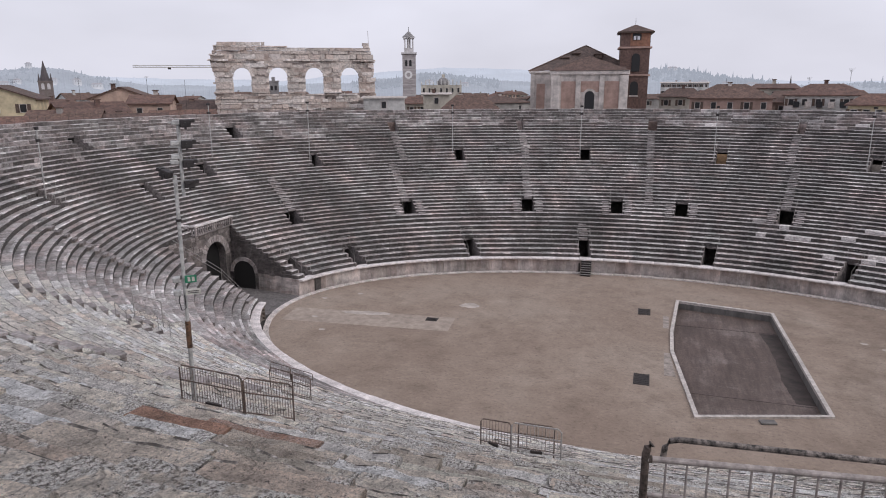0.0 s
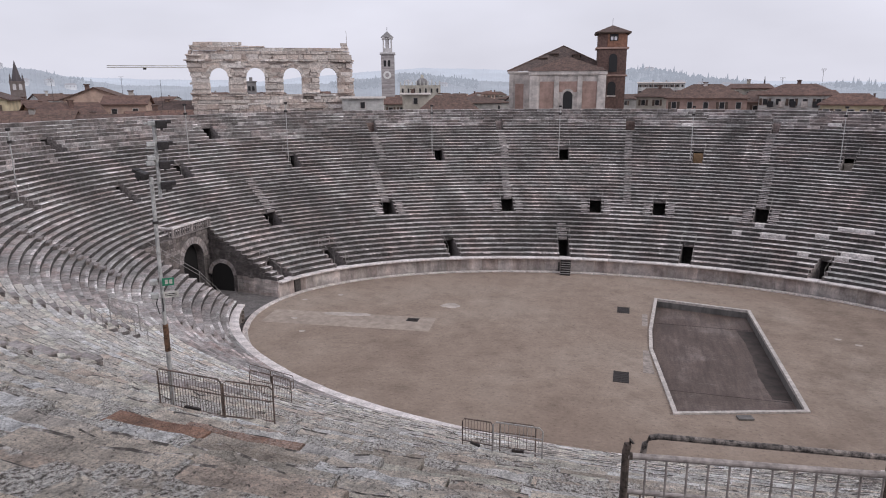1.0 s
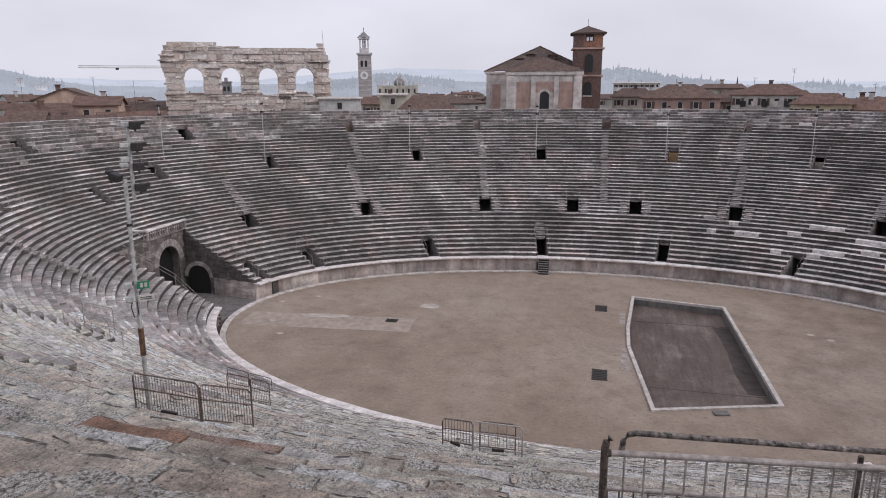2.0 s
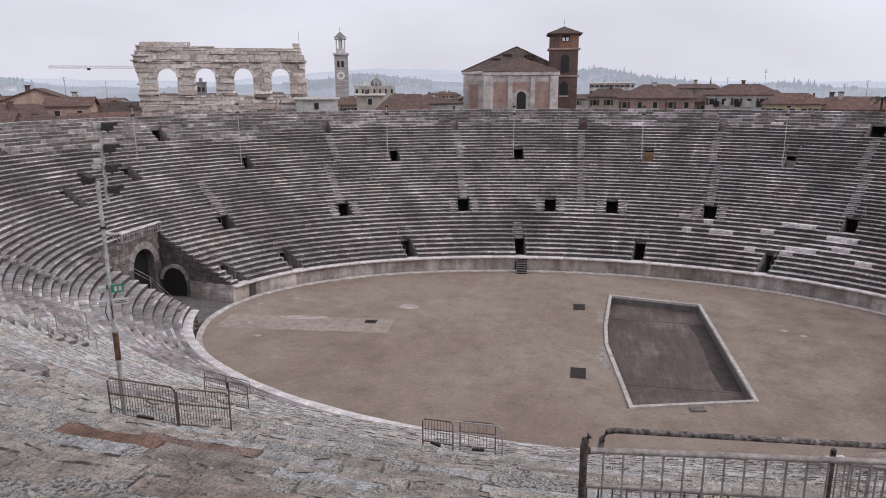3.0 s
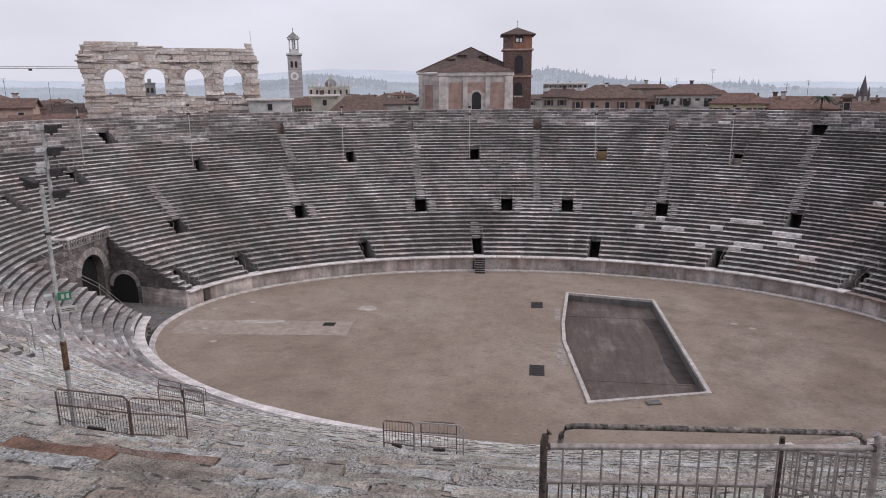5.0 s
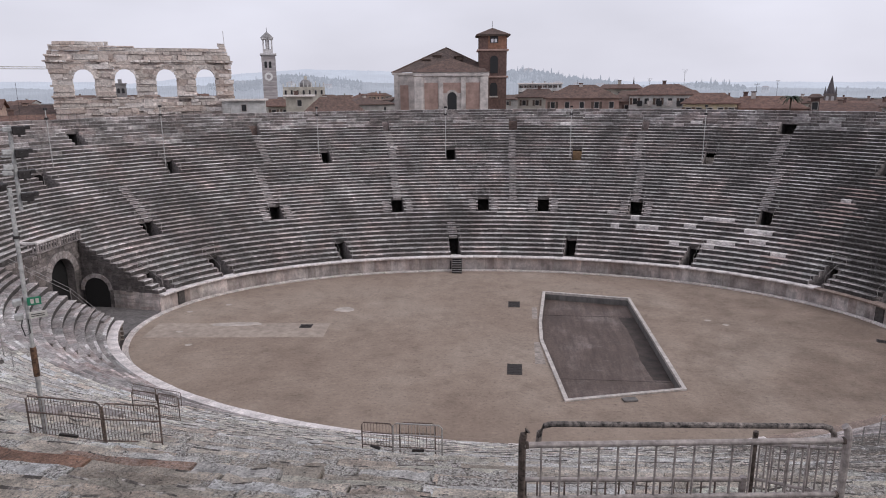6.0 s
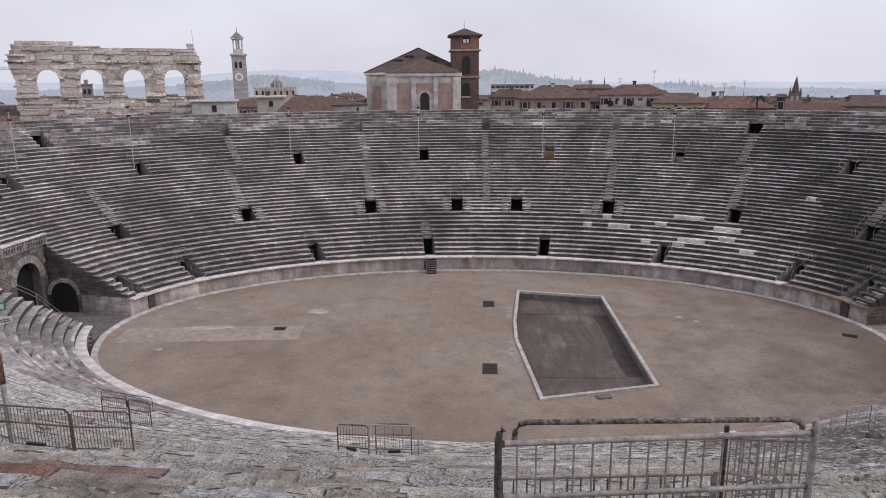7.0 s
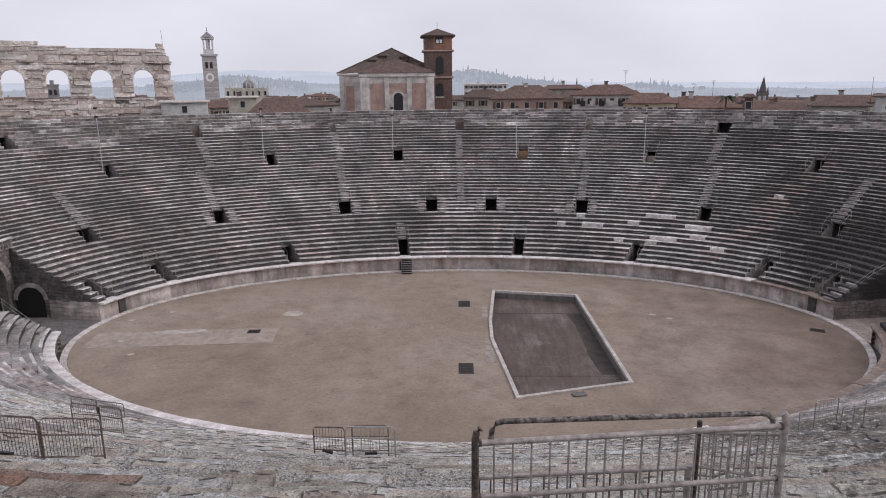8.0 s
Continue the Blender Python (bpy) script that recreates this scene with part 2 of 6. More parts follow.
M_NEW = stone("restored_pale_stone", [(0.76, 0.75, 0.73), (0.84, 0.83, 0.81), (0.66, 0.64, 0.62)], False, amount=0.5, low=0.5, high=0.72, pits=0.4)
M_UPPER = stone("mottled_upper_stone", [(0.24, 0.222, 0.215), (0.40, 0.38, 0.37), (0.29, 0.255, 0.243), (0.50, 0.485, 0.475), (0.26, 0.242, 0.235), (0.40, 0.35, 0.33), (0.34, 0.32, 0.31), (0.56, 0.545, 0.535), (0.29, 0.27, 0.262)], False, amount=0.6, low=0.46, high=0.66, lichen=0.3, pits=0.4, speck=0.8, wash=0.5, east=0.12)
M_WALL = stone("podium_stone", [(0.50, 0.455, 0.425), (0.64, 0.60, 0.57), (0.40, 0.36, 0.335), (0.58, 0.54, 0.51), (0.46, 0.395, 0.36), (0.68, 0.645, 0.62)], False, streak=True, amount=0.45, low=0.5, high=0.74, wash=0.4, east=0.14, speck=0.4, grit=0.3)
M_COPE = stone("coping_stone", [(0.70, 0.68, 0.66), (0.77, 0.75, 0.735), (0.63, 0.60, 0.585), (0.73, 0.70, 0.68)], True, amount=0.35, low=0.54, high=0.76, grit=0.45)
M_KERB = stone("kerb_stone", [(0.66, 0.63, 0.60), (0.58, 0.55, 0.52), (0.72, 0.69, 0.66), (0.62, 0.57, 0.53)], True, amount=0.35, low=0.5, high=0.72, pits=0.35)
M_COPE_BROWN = stone("brown_coping_stone", [(0.33, 0.265, 0.22), (0.28, 0.22, 0.185), (0.38, 0.315, 0.27)], True, amount=0.5, low=0.5, high=0.74)
M_PINK = stone("bleached_pink_stone", [(0.40, 0.325, 0.30), (0.48, 0.41, 0.385), (0.36, 0.285, 0.26), (0.52, 0.46, 0.44)], False, amount=0.35, low=0.54, high=0.74, pits=0.4)
M_RUIN = stone("ruin_stone", [(0.66, 0.60, 0.545), (0.80, 0.765, 0.715), (0.54, 0.465, 0.41), (0.71, 0.63, 0.565), (0.84, 0.82, 0.785), (0.47, 0.40, 0.355), (0.77, 0.735, 0.68), (0.60, 0.56, 0.51), (0.74, 0.72, 0.68)], True, stain=(0.15, 0.13, 0.115), amount=0.55, low=0.52, high=0.72, fine=3.0, pits=0.6, speck=0.55)


def sand_material():
    """Packed sand: broad tone drifts, darker eastwards, trodden mottling, grit and small stones."""
    m, nt, bsdf = nodes_of("arena_sand")
    big = noise_tex(nt, 0.07, 5, 0.6)
    c = ramp(nt, big, [(0.34, (0.240, 0.180, 0.141)), (0.5, (0.294, 0.229, 0.182)), (0.66, (0.332, 0.269, 0.219))])
    tc = nt.nodes.new("ShaderNodeTexCoord")
    sep = nt.nodes.new("ShaderNodeSeparateXYZ")
    nt.links.new(tc.outputs["Object"], sep.inputs[0])
    # more of the dark brown tone is mixed in as x grows
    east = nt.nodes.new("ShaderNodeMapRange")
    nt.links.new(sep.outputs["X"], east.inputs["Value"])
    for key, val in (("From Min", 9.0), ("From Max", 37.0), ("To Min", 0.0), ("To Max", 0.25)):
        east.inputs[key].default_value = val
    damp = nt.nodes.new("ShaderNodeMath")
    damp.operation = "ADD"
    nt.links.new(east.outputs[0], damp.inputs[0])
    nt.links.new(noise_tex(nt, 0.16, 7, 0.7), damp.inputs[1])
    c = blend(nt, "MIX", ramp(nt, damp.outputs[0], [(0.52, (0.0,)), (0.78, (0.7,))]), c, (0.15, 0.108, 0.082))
    mid = noise_tex(nt, 0.55, 8, 0.72)
    c = blend(nt, "MULTIPLY", 0.85, c, ramp(nt, mid, [(0.34, (0.78,)), (0.46, (0.96,)), (0.56, (1.02,)), (0.68, (1.14,))]))
    fine = noise_tex(nt, 3.6, 9, 0.85, (0.8, 1.0, 1))
    c = blend(nt, "MULTIPLY", 0.9, c, ramp(nt, fine, [(0.36, (0.42,)), (0.45, (0.94,)), (0.56, (1.04,)), (0.66, (1.4,))]))
    grit = noise_tex(nt, 9.0, 4, 0.8)
    c = blend(nt, "MIX", ramp(nt, grit, [(0.66, (0.0,)), (0.72, (0.55,))]), c, (0.5, 0.47, 0.44))
    nt.links.new(c, bsdf.inputs["Base Color"])
    bsdf.inputs["Roughness"].default_value = 0.95
    bump(nt, bsdf, fine, 0.5, 0.05)
    return m


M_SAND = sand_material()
M_GROUND = plain("city_ground", (0.11, 0.105, 0.10), 0.95, var=0.4, scale=0.4)
# inside openings this tone stands in for missing light
M_DARK = plain("dark_recess_masonry", (0.10, 0.09, 0.085), 0.95, scale=3.0)
M_GALV = plain("galvanised_steel", (0.45, 0.425, 0.405), 0.5, 0.4, scale=30)
M_RUST = plain("rusty_steel", (0.22, 0.165, 0.14), 0.75, 0.3, var=0.6, scale=22)
M_POLE = plain("pale_painted_steel", (0.50, 0.50, 0.49), 0.55, 0.3, scale=8)


# ---- mesh helpers ----
def mesh_ob(name, bm, material, parent=None, label=""):
    me = bpy.data.meshes.new(name)
    bm.normal_update()
    bm.to_mesh(me)
    bm.free()
    me.materials.append(material)
    ob = new(name, me)
    if parent is not None:
        ob.parent = parent
    if label:
        ob["label"] = label
    return ob


def part(name, bm, material, parent, label=""):
    return mesh_ob(name, bm, material, parent, label)


def holder(name, m=None):
    ob = new(name)
    ob.empty_display_size = 0.3
    if m is not None:
        ob.matrix_world = m
    return ob


def add_box(bm, x0, y0, z0, x1, y1, z1, m=None, bevel=0.0):
    vs = [bm.verts.new((x, y, z)) for x in (x0, x1) for y in (y0, y1) for z in (z0, z1)]
    fs = [bm.faces.new([vs[i] for i in q]) for q in ((0, 1, 3, 2), (4, 6, 7, 5), (0, 4, 5, 1), (2, 3, 7, 6), (0, 2, 6, 4), (1, 5, 7, 3))]
    if bevel:
        es = list({e for f in fs for e in f.edges})
        r = bmesh.ops.bevel(bm, geom=es, offset=bevel, segments=1, affect="EDGES")
        vs = list({v for f in r["faces"] for v in f.verts} | {v for v in vs if v.is_valid})
    if m is not None:
        bmesh.ops.transform(bm, matrix=m, verts=[v for v in vs if v.is_valid])


def box(x0, y0, z0, x1, y1, z1, bevel=0.0):
    bm = bmesh.new()
    add_box(bm, x0, y0, z0, x1, y1, z1, None, bevel)
    return bm


def add_tube(bm, points, radius, sides=6, closed=False):
    """A round bar along a line of points."""
    pts = [Vector(p) for p in points]
    n = len(pts)
    rings = []
    for i, p in enumerate(pts):
        d = (pts[min(i + 1, n - 1)] - pts[max(i - 1, 0)]).normalized()
        up = Vector((0, 0, 1)) if abs(d.z) < 0.9 else Vector((1, 0, 0))
        s = d.cross(up).normalized()
        w = s.cross(d).normalized()
        rings.append([bm.verts.new(p + radius * (math.cos(a) * s + math.sin(a) * w)) for a in (2 * math.pi * k / sides for k in range(sides))])
    for a, b in zip(rings, rings[1:]):
        for k in range(sides):
            bm.faces.new((a[k], a[(k + 1) % sides], b[(k + 1) % sides], b[k]))
    bm.faces.new(rings[0][::-1])
    bm.faces.new(rings[-1])


def tube(points, radius, sides=6):
    bm = bmesh.new()
    add_tube(bm, points, radius, sides)
    return bm


# ---- the plan of the arena: rings of seats round an oval floor ----
FLOOR_A, FLOOR_B = 36.85, 22.2
U_KEYS, Z_KEYS = (0, 10, 26, 44, 49), (1.85, 6.3, 12.2, 19.4, 21.5)
A_KEYS, B_KEYS = (38.0, 46.1, 54.7, 66.5, 70.0), (23.5, 31.1, 42.8, 57.3, 61.2)


def ring(u):
    """Height and half axes of the seat ring u."""
    return (float(np.interp(u, U_KEYS, Z_KEYS)), float(np.interp(u, U_KEYS, A_KEYS)), float(np.interp(u, U_KEYS, B_KEYS)))


def on_oval(a, b, deg, z):
    t = radians(deg)
    return Vector((a * math.cos(t), b * math.sin(t), z))


def near_side(u, deg):
    """The rows on the near long side start a little further out."""
    return 2.1 * max(0.0, 1 - u / 44) if math.sin(radians(deg)) < 0 else 0.0


def on_ring(u, deg, lift=0.0):
    z, a, b = ring(u)
    b += near_side(u, deg)
    return on_oval(a, b, deg, z + lift)


def speed(a, b, deg):
    """Metres along the oval for one degree."""
    t = radians(deg)
    return math.hypot(a * math.sin(t), b * math.cos(t)) * math.pi / 180


def radial(u, deg):
    """Matrix at a place on ring u: x along the row, y outwards and up the rows."""
    p, q = on_ring(u, deg), on_ring(u + 1, deg)
    y = Vector((q.x - p.x, q.y - p.y, 0)).normalized()
    x = Vector((y.y, -y.x, 0))
    return Matrix(((x.x, y.x, 0, p.x), (x.y, y.y, 0, p.y), (0, 0, 1, p.z), (0, 0, 0, 1)))


# openings: middle angle, first row, rows, width
LOW = [(167.0, 1.3), (150.6, 1.45), (123.3, 1.45), (101.0, 1.4), (79.0, 1.45), (56.6, 1.45), (30.6, 1.5), (15.5, 1.5)]
MID = [(156.2, 1.7), (132.0, 1.7), (110.0, 1.7), (95.0, 1.6), (84.8, 1.6), (69.3, 1.7), (48.2, 1.7), (25.8, 1.7)]
UPPER = [(196.9, 1.6), (165.4, 1.6), (145.4, 1.5), (120.3, 1.5), (100.0, 1.5), (80.0, 1.5), (60.0, 1.5), (35.4, 1.6)]
TOP = [(180.0, 1.6), (155.5, 1.7), (129.7, 1.4), (109.6, 1.1), (90.1, 1.4), (70.5, 1.1), (51.2, 2.2)]
WALLED = {129.7: "brown", 90.1: "brown", 109.6: "pale", 70.5: "pale"}
CUTS = [(d, 0, 4, w) for d, w in LOW] + [(d, 10, 4, w) for d, w in MID] + [(d, 26, 4, w) for d, w in UPPER] + [(d, 36, 4, w) for d, w in TOP]
CUTS += [(234.0, 14, 4, 1.7), (179.0, 22, 5, 1.3), (287.0, 17, 4, 1.8)]
GATES = [(171.0, 191.0, 13), (-8.0, 8.6, 12)]


def row_gaps(i):
    z, a, b = ring(i + 0.5)
    gaps = [(d - w / 2 / speed(a, b, d), d + w / 2 / speed(a, b, d)) for d, r, k, w in CUTS if r <= i < r + k]
    for lo, hi, rows in GATES:
        if i < rows:
            gaps.append((lo, hi))
            if lo < 0:
                gaps.append((lo + 360, 360.0))
    return sorted((max(lo, 0.0), hi) for lo, hi in gaps if hi > 0)


def arcs(i, lo=0.0, hi=360.0):
    at, out = lo, []
    for g0, g1 in row_gaps(i):
        if g1 <= lo or g0 >= hi:
            continue
        if g0 > at:
            out.append((at, g0))
        at = max(at, g1)
    if at < hi:
        out.append((at, hi))
    return out


def seat_verts(rng, i, d0, d1, cuts=1, rough=0.0):
    """One stone of row i between two angles, with a worn front edge."""
    z0, a0, b0 = ring(i)
    z1, a1, b1 = ring(i + 1)
    b0 += near_side(i, (d0 + d1) / 2)
    b1 += near_side(i + 1, (d0 + d1) / 2)
    gap = (0.004 + 0.03 * rough) / speed(a0, b0, d0)
    jz, jf, wear = rng.uniform(-0.02, 0.012), rng.uniform(-0.02, 0.015), rng.uniform(0.03, 0.08)
    if rough:
        jz, jf, wear = rough * rng.uniform(-0.11, 0.05), rough * rng.uniform(-0.06, 0.03), 0.025 + rough * rng.uniform(0.01, 0.075)
    lip = rng.uniform(0.14, 0.24) if (d0 + d1) / 2 < 225 else rng.uniform(0.015, 0.055)
    tilt = rough * rng.uniform(-0.03, 0.03)
    verts, faces = [], []
    for k in range(cuts + 1):
        d = d0 + gap + (d1 - d0 - 2 * gap) * k / cuts
        w = wear * (rng.uniform(0.5, 1.5) if rough else rng.uniform(0.85, 1.15))
        dz = jz + tilt * (k / cuts - 0.5) + rough * rng.uniform(-0.02, 0.02)
        fr = jf + rough * rng.uniform(-0.05, 0.04)
        mid = rough * rng.uniform(-0.02, 0.01)
        for o, z in ((fr, z0 - 0.25), (fr, z1 + dz - w), (fr + w, z1 + dz), (fr + w + lip, z1 + dz + mid)):
            verts.append(on_oval(a0 + o, b0 + o, d, z))
        verts += [on_oval(a1 + 0.12, b1 + 0.12, d, z1 + dz + 0.006), on_oval(a1 + 0.12, b1 + 0.12, d, z0 - 0.25)]
    for k in range(cuts):
        p, q = 6 * k, 6 * k + 6
        faces += [(p + j, p + j + 1, q + j + 1, q + j) for j in range(4)]
    e = 6 * cuts
    faces += [(0, 5, 4, 3, 2, 1), (e, e + 1, e + 2, e + 3, e + 4, e + 5)]
    return verts, faces


def cut_row(rng, lo, hi, metres_per_degree, longest):
    out, at = [], lo
    while at < hi - 1e-6:
        step = rng.uniform(0.9, longest) / metres_per_degree
        end = at + step
        if hi - end < 0.7 / metres_per_degree:
            end = hi
        out.append((at, min(end, hi)))
        at = end
    return out


NEAR_LO, NEAR_HI = 252.0, 278.0
NEAR_ROW = 29


def build_cavea():
    rng = random.Random(4)
    near = []
    cavea = holder("cavea")
    tagged(cavea, "grey and pinkish weathered limestone seating tiers round the oval", "seating tiers", kind="structure")
    for i in range(49):
        z, a, b = ring(i + 0.5)
        verts, faces, slots = [], [], []
        spans = arcs(i) if i < 44 else [(236.0, 300.0)]
        for lo, hi in spans:
            at = lo
            while at < hi - 1e-6:
                m = speed(a, b, at)
                end = at + rng.uniform(0.9, 3.0) / m if i >= 38 and at < 200 else at + rng.uniform(1.0, 3.2 if at < 200 else 2.4) / m
                if hi - end < 0.7 / m:
                    end = hi
                mid = (at + end) / 2
                if NEAR_LO < mid < NEAR_HI and i >= NEAR_ROW and len(near) < 300:
                    near.append((i, at, end))
                else:
                    close = 205 < mid < 305 and i > 8
                    v, f = seat_verts(rng, i, at, end, 4 if close else 2, (0.3 if mid < 244 else 0.5) if close else 0.5 if i >= 38 else 0.0)
                    n = len(verts)
                    verts += v
                    fresh = (end - at) * m < 1.9 and (38 < mid < 76 and 3 <= i <= 10 and rng.random() < 0.34 or i < 40 and rng.random() < 0.0025)
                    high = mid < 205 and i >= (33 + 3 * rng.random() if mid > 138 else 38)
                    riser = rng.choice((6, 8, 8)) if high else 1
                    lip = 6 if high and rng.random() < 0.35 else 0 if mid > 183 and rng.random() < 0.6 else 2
                    pale = 40 < mid < 68 and 2 <= i <= 8 and rng.random() < 0.5
                    pink = abs(mid - (42.5 - 0.33 * i)) < 1.3 + 1.6 * rng.random() and i < 28 and rng.random() < 0.75
                    # riser, edge and tread faces get stones toned as the sky lights them
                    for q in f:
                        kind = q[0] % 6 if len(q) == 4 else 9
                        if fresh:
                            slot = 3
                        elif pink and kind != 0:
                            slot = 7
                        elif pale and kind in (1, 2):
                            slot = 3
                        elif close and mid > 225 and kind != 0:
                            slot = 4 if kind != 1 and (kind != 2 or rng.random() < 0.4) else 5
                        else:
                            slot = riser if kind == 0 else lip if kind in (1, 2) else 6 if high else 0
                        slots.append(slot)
                    faces += [tuple(n + k for k in q) for q in f]
                at = end
                if 200 < at < 262 and 14 < i < 42 and rng.random() < 0.012:
                    at = min(hi, at + 0.3 / m)
        me = bpy.data.meshes.new("seat_row")
        me.from_pydata(verts, [], faces)
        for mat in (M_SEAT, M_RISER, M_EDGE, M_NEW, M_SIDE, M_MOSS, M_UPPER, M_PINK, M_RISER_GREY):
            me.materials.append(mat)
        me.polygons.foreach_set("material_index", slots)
        row = new("seat_row", me)
        row.parent = cavea
    return cavea, near, rng


cavea, near_stones, near_rng = build_cavea()


def strip_ring(name, material, profile, parent=None, lo=0.0, hi=360.0, steps=240, wobble=0.0):
    """A swept ring; profile: (half axis offset, height) pairs from the floor's oval."""
    bm = bmesh.new()
    rng = random.Random(2)
    cols = []
    full = hi - lo >= 359.9
    n = steps if full else steps + 1
    for k in range(n):
        d = lo + (hi - lo) * k / steps
        cols.append([bm.verts.new(on_oval(FLOOR_A + o, FLOOR_B + o, d, z + rng.uniform(-wobble, wobble))) for o, z in profile])
    for k in range(n if full else n - 1):
        p, q = cols[k], cols[(k + 1) % n]
        for j in range(len(profile) - 1):
            bm.faces.new((p[j], q[j], q[j + 1], p[j + 1]))
    return mesh_ob(name, bm, material, parent)


# ---- ground, floor, kerb, podium ----
bm = bmesh.new()
bmesh.ops.create_grid(bm, x_segments=8, y_segments=8, size=4500)
ground = mesh_ob("ground", bm, M_GROUND)
ground.location.z = -1.6
tagged(ground, "grey city ground reaching to the hills", "ground", kind="structure")

PIT = [(3.6, 13.6), (2.76, 3.2), (2.69, -2.05), (4.1, -14.51), (13.7, -11.66), (13.2, 11.76)]


def sand_floor():
    """The oval of sand, with a hole where the pit is."""
    bm = bmesh.new()
    outer = [bm.verts.new(on_oval(FLOOR_A, FLOOR_B, 1.5 * k, 0)) for k in range(240)]
    inner = [bm.verts.new((x, y, 0)) for x, y in PIT]
    es = [bm.edges.new((v[i], v[(i + 1) % len(v)])) for v in (outer, inner) for i in range(len(v))]
    bmesh.ops.triangle_fill(bm, edges=es, use_beauty=True)
    for f in bm.faces:
        if f.normal.z < 0:
            f.normal_flip()
    return bm


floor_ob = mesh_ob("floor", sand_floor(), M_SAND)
tagged(floor_ob, "bare brownish grey packed sand arena floor", "arena floor", kind="structure")
kerb = holder("kerb")


def build_kerb():
    rng = random.Random(12)
    at = 0.0
    while at < 360.0:
        end = min(360.0, at + rng.uniform(1.1, 2.0) / speed(FLOOR_A, FLOOR_B, at))
        if 360.0 - end < 0.8:
            end = 360.0
        mid, g, t, j = (at + end) / 2, 0.03, rng.uniform(-0.02, 0.02), rng.uniform(-0.03, 0.03)
        c = on_oval(FLOOR_A + 0.25, FLOOR_B + 0.25, mid, 0)
        b = bmesh.new()
        cols = [[b.verts.new(on_oval(FLOOR_A + o + j, FLOOR_B + o + j, d, z + t) - c) for o, z in ((-0.03, -0.2), (-0.03, 0.11), (0.02, 0.15), (0.5, 0.16), (0.5, -0.25))] for d in (at + g, mid, end - g)]
        for p, q in zip(cols, cols[1:]):
            for k in range(5):
                b.faces.new((p[k], q[k], q[(k + 1) % 5], p[(k + 1) % 5]))
        b.faces.new(cols[0])
        b.faces.new(cols[-1][::-1])
        o = mesh_ob("kerb_stone", b, M_KERB, kerb)
        o.location = c
        at = end


build_kerb()
tagged(kerb, "pale stone kerb ring round the sand", "kerb", kind="structure")
gutter = strip_ring("walkway", M_DARK, [(0.42, -0.12), (3.2, -0.05)])
tagged(gutter, "narrow dark gutter inside the podium wall", "walkway", kind="structure")
podium = holder("podium_wall")
tagged(podium, "low grey stone podium wall with a pale coping", "podium wall", kind="structure")


def podium_arcs():
    return [(8.6, 171.0), (191.0, 352.0)]


def build_podium():
    rng = random.Random(8)
    verts, faces = [], []
    for lo, hi in podium_arcs():
        for d0, d1 in cut_row(rng, lo, hi, speed(37.5, 22.9, 60), 2.2):
            g, j = 0.015, rng.uniform(-0.02, 0.02)
            n = len(verts)
            side = near_side(0, (d0 + d1) / 2) * 0.7
            for d in (d0 + g, d1 - g):
                for o, z in ((0.95 + j, -0.3), (0.95 + j, 1.66), (1.35, 1.66), (1.35, -0.3)):
                    verts.append(on_oval(FLOOR_A + o, FLOOR_B + o + side, d, z))
            faces += [tuple(n + k for k in q) for q in ((0, 1, 5, 4), (1, 2, 6, 5), (0, 3, 2, 1), (4, 5, 6, 7))]
    me = bpy.data.meshes.new("wall_slabs")
    me.from_pydata(verts, [], faces)
    me.materials.append(M_WALL)
    ob = new("wall_slabs", me)
    ob.parent = podium
    for lo, hi in podium_arcs():
        for d0, d1 in cut_row(rng, lo, hi, speed(37.5, 22.9, 60), 2.9):
            mid = (d0 + d1) / 2
            side, wide = near_side(0, mid) * 0.7, (0.75 if mid < 250 else 0.4) if math.sin(radians(mid)) < 0 else 0.0
            c = on_oval(FLOOR_A + 1.2, FLOOR_B + 1.2 + side, mid, 1.65)
            b = bmesh.new()
            g, j, t = 0.02, rng.uniform(-0.03, 0.03), rng.uniform(-0.012, 0.012)
            cols = [[b.verts.new(on_oval(FLOOR_A + o, FLOOR_B + o + side, d, z + t) - c) for o, z in ((0.45 + j, 1.66), (0.43 + j, 1.80), (0.50 + j, 1.85), (1.62 + wide, 1.86), (1.62 + wide, 1.66))] for d in (d0 + g, mid, d1 - g)]
            for p, q in zip(cols, cols[1:]):
                for k in range(5):
                    b.faces.new((p[k], p[(k + 1) % 5], q[(k + 1) % 5], q[k]))
            b.faces.new(cols[0][::-1])
            b.faces.new(cols[-1])
            o = mesh_ob("coping_stone", b, M_COPE_BROWN if mid < 27 or mid > 296 or mid < 36 and rng.random() < 0.5 or mid > 278 and rng.random() < 0.5 else M_COPE, podium)
            o.location = c


build_podium()

# the outer wall that carries the top of the tiers, and the closing ledge
outer_wall = strip_ring("outer_wall", M_WALL, [(66.5 - FLOOR_A, 19.3), (67.6 - FLOOR_A, 19.3), (67.8 - FLOOR_A, -1.0)])
tagged(outer_wall, "weathered grey stone outer wall of the amphitheatre", "wall", kind="structure")
outer_wall.scale = (1, (57.3 + 0.6) / (FLOOR_B + 66.5 - FLOOR_A + 0.6), 1)


# the broad top step behind the near tiers
bm = bmesh.new()
cols = []
for k in range(41):
    d = 236.0 + 64.0 * k / 40
    cols.append([bm.verts.new(on_oval(70.0 + o, 61.2 + o, d, z)) for o, z in ((-0.1, 21.3), (-0.1, 21.49), (4.5, 21.49), (4.6, -1.6))])
for p, q in zip(cols, cols[1:]):
    for j in range(3):
        bm.faces.new((p[j], q[j], q[j + 1], p[j + 1]))
for c in (cols[0], cols[-1]):
    bm.faces.new(c)
bmesh.ops.recalc_face_normals(bm, faces=bm.faces)
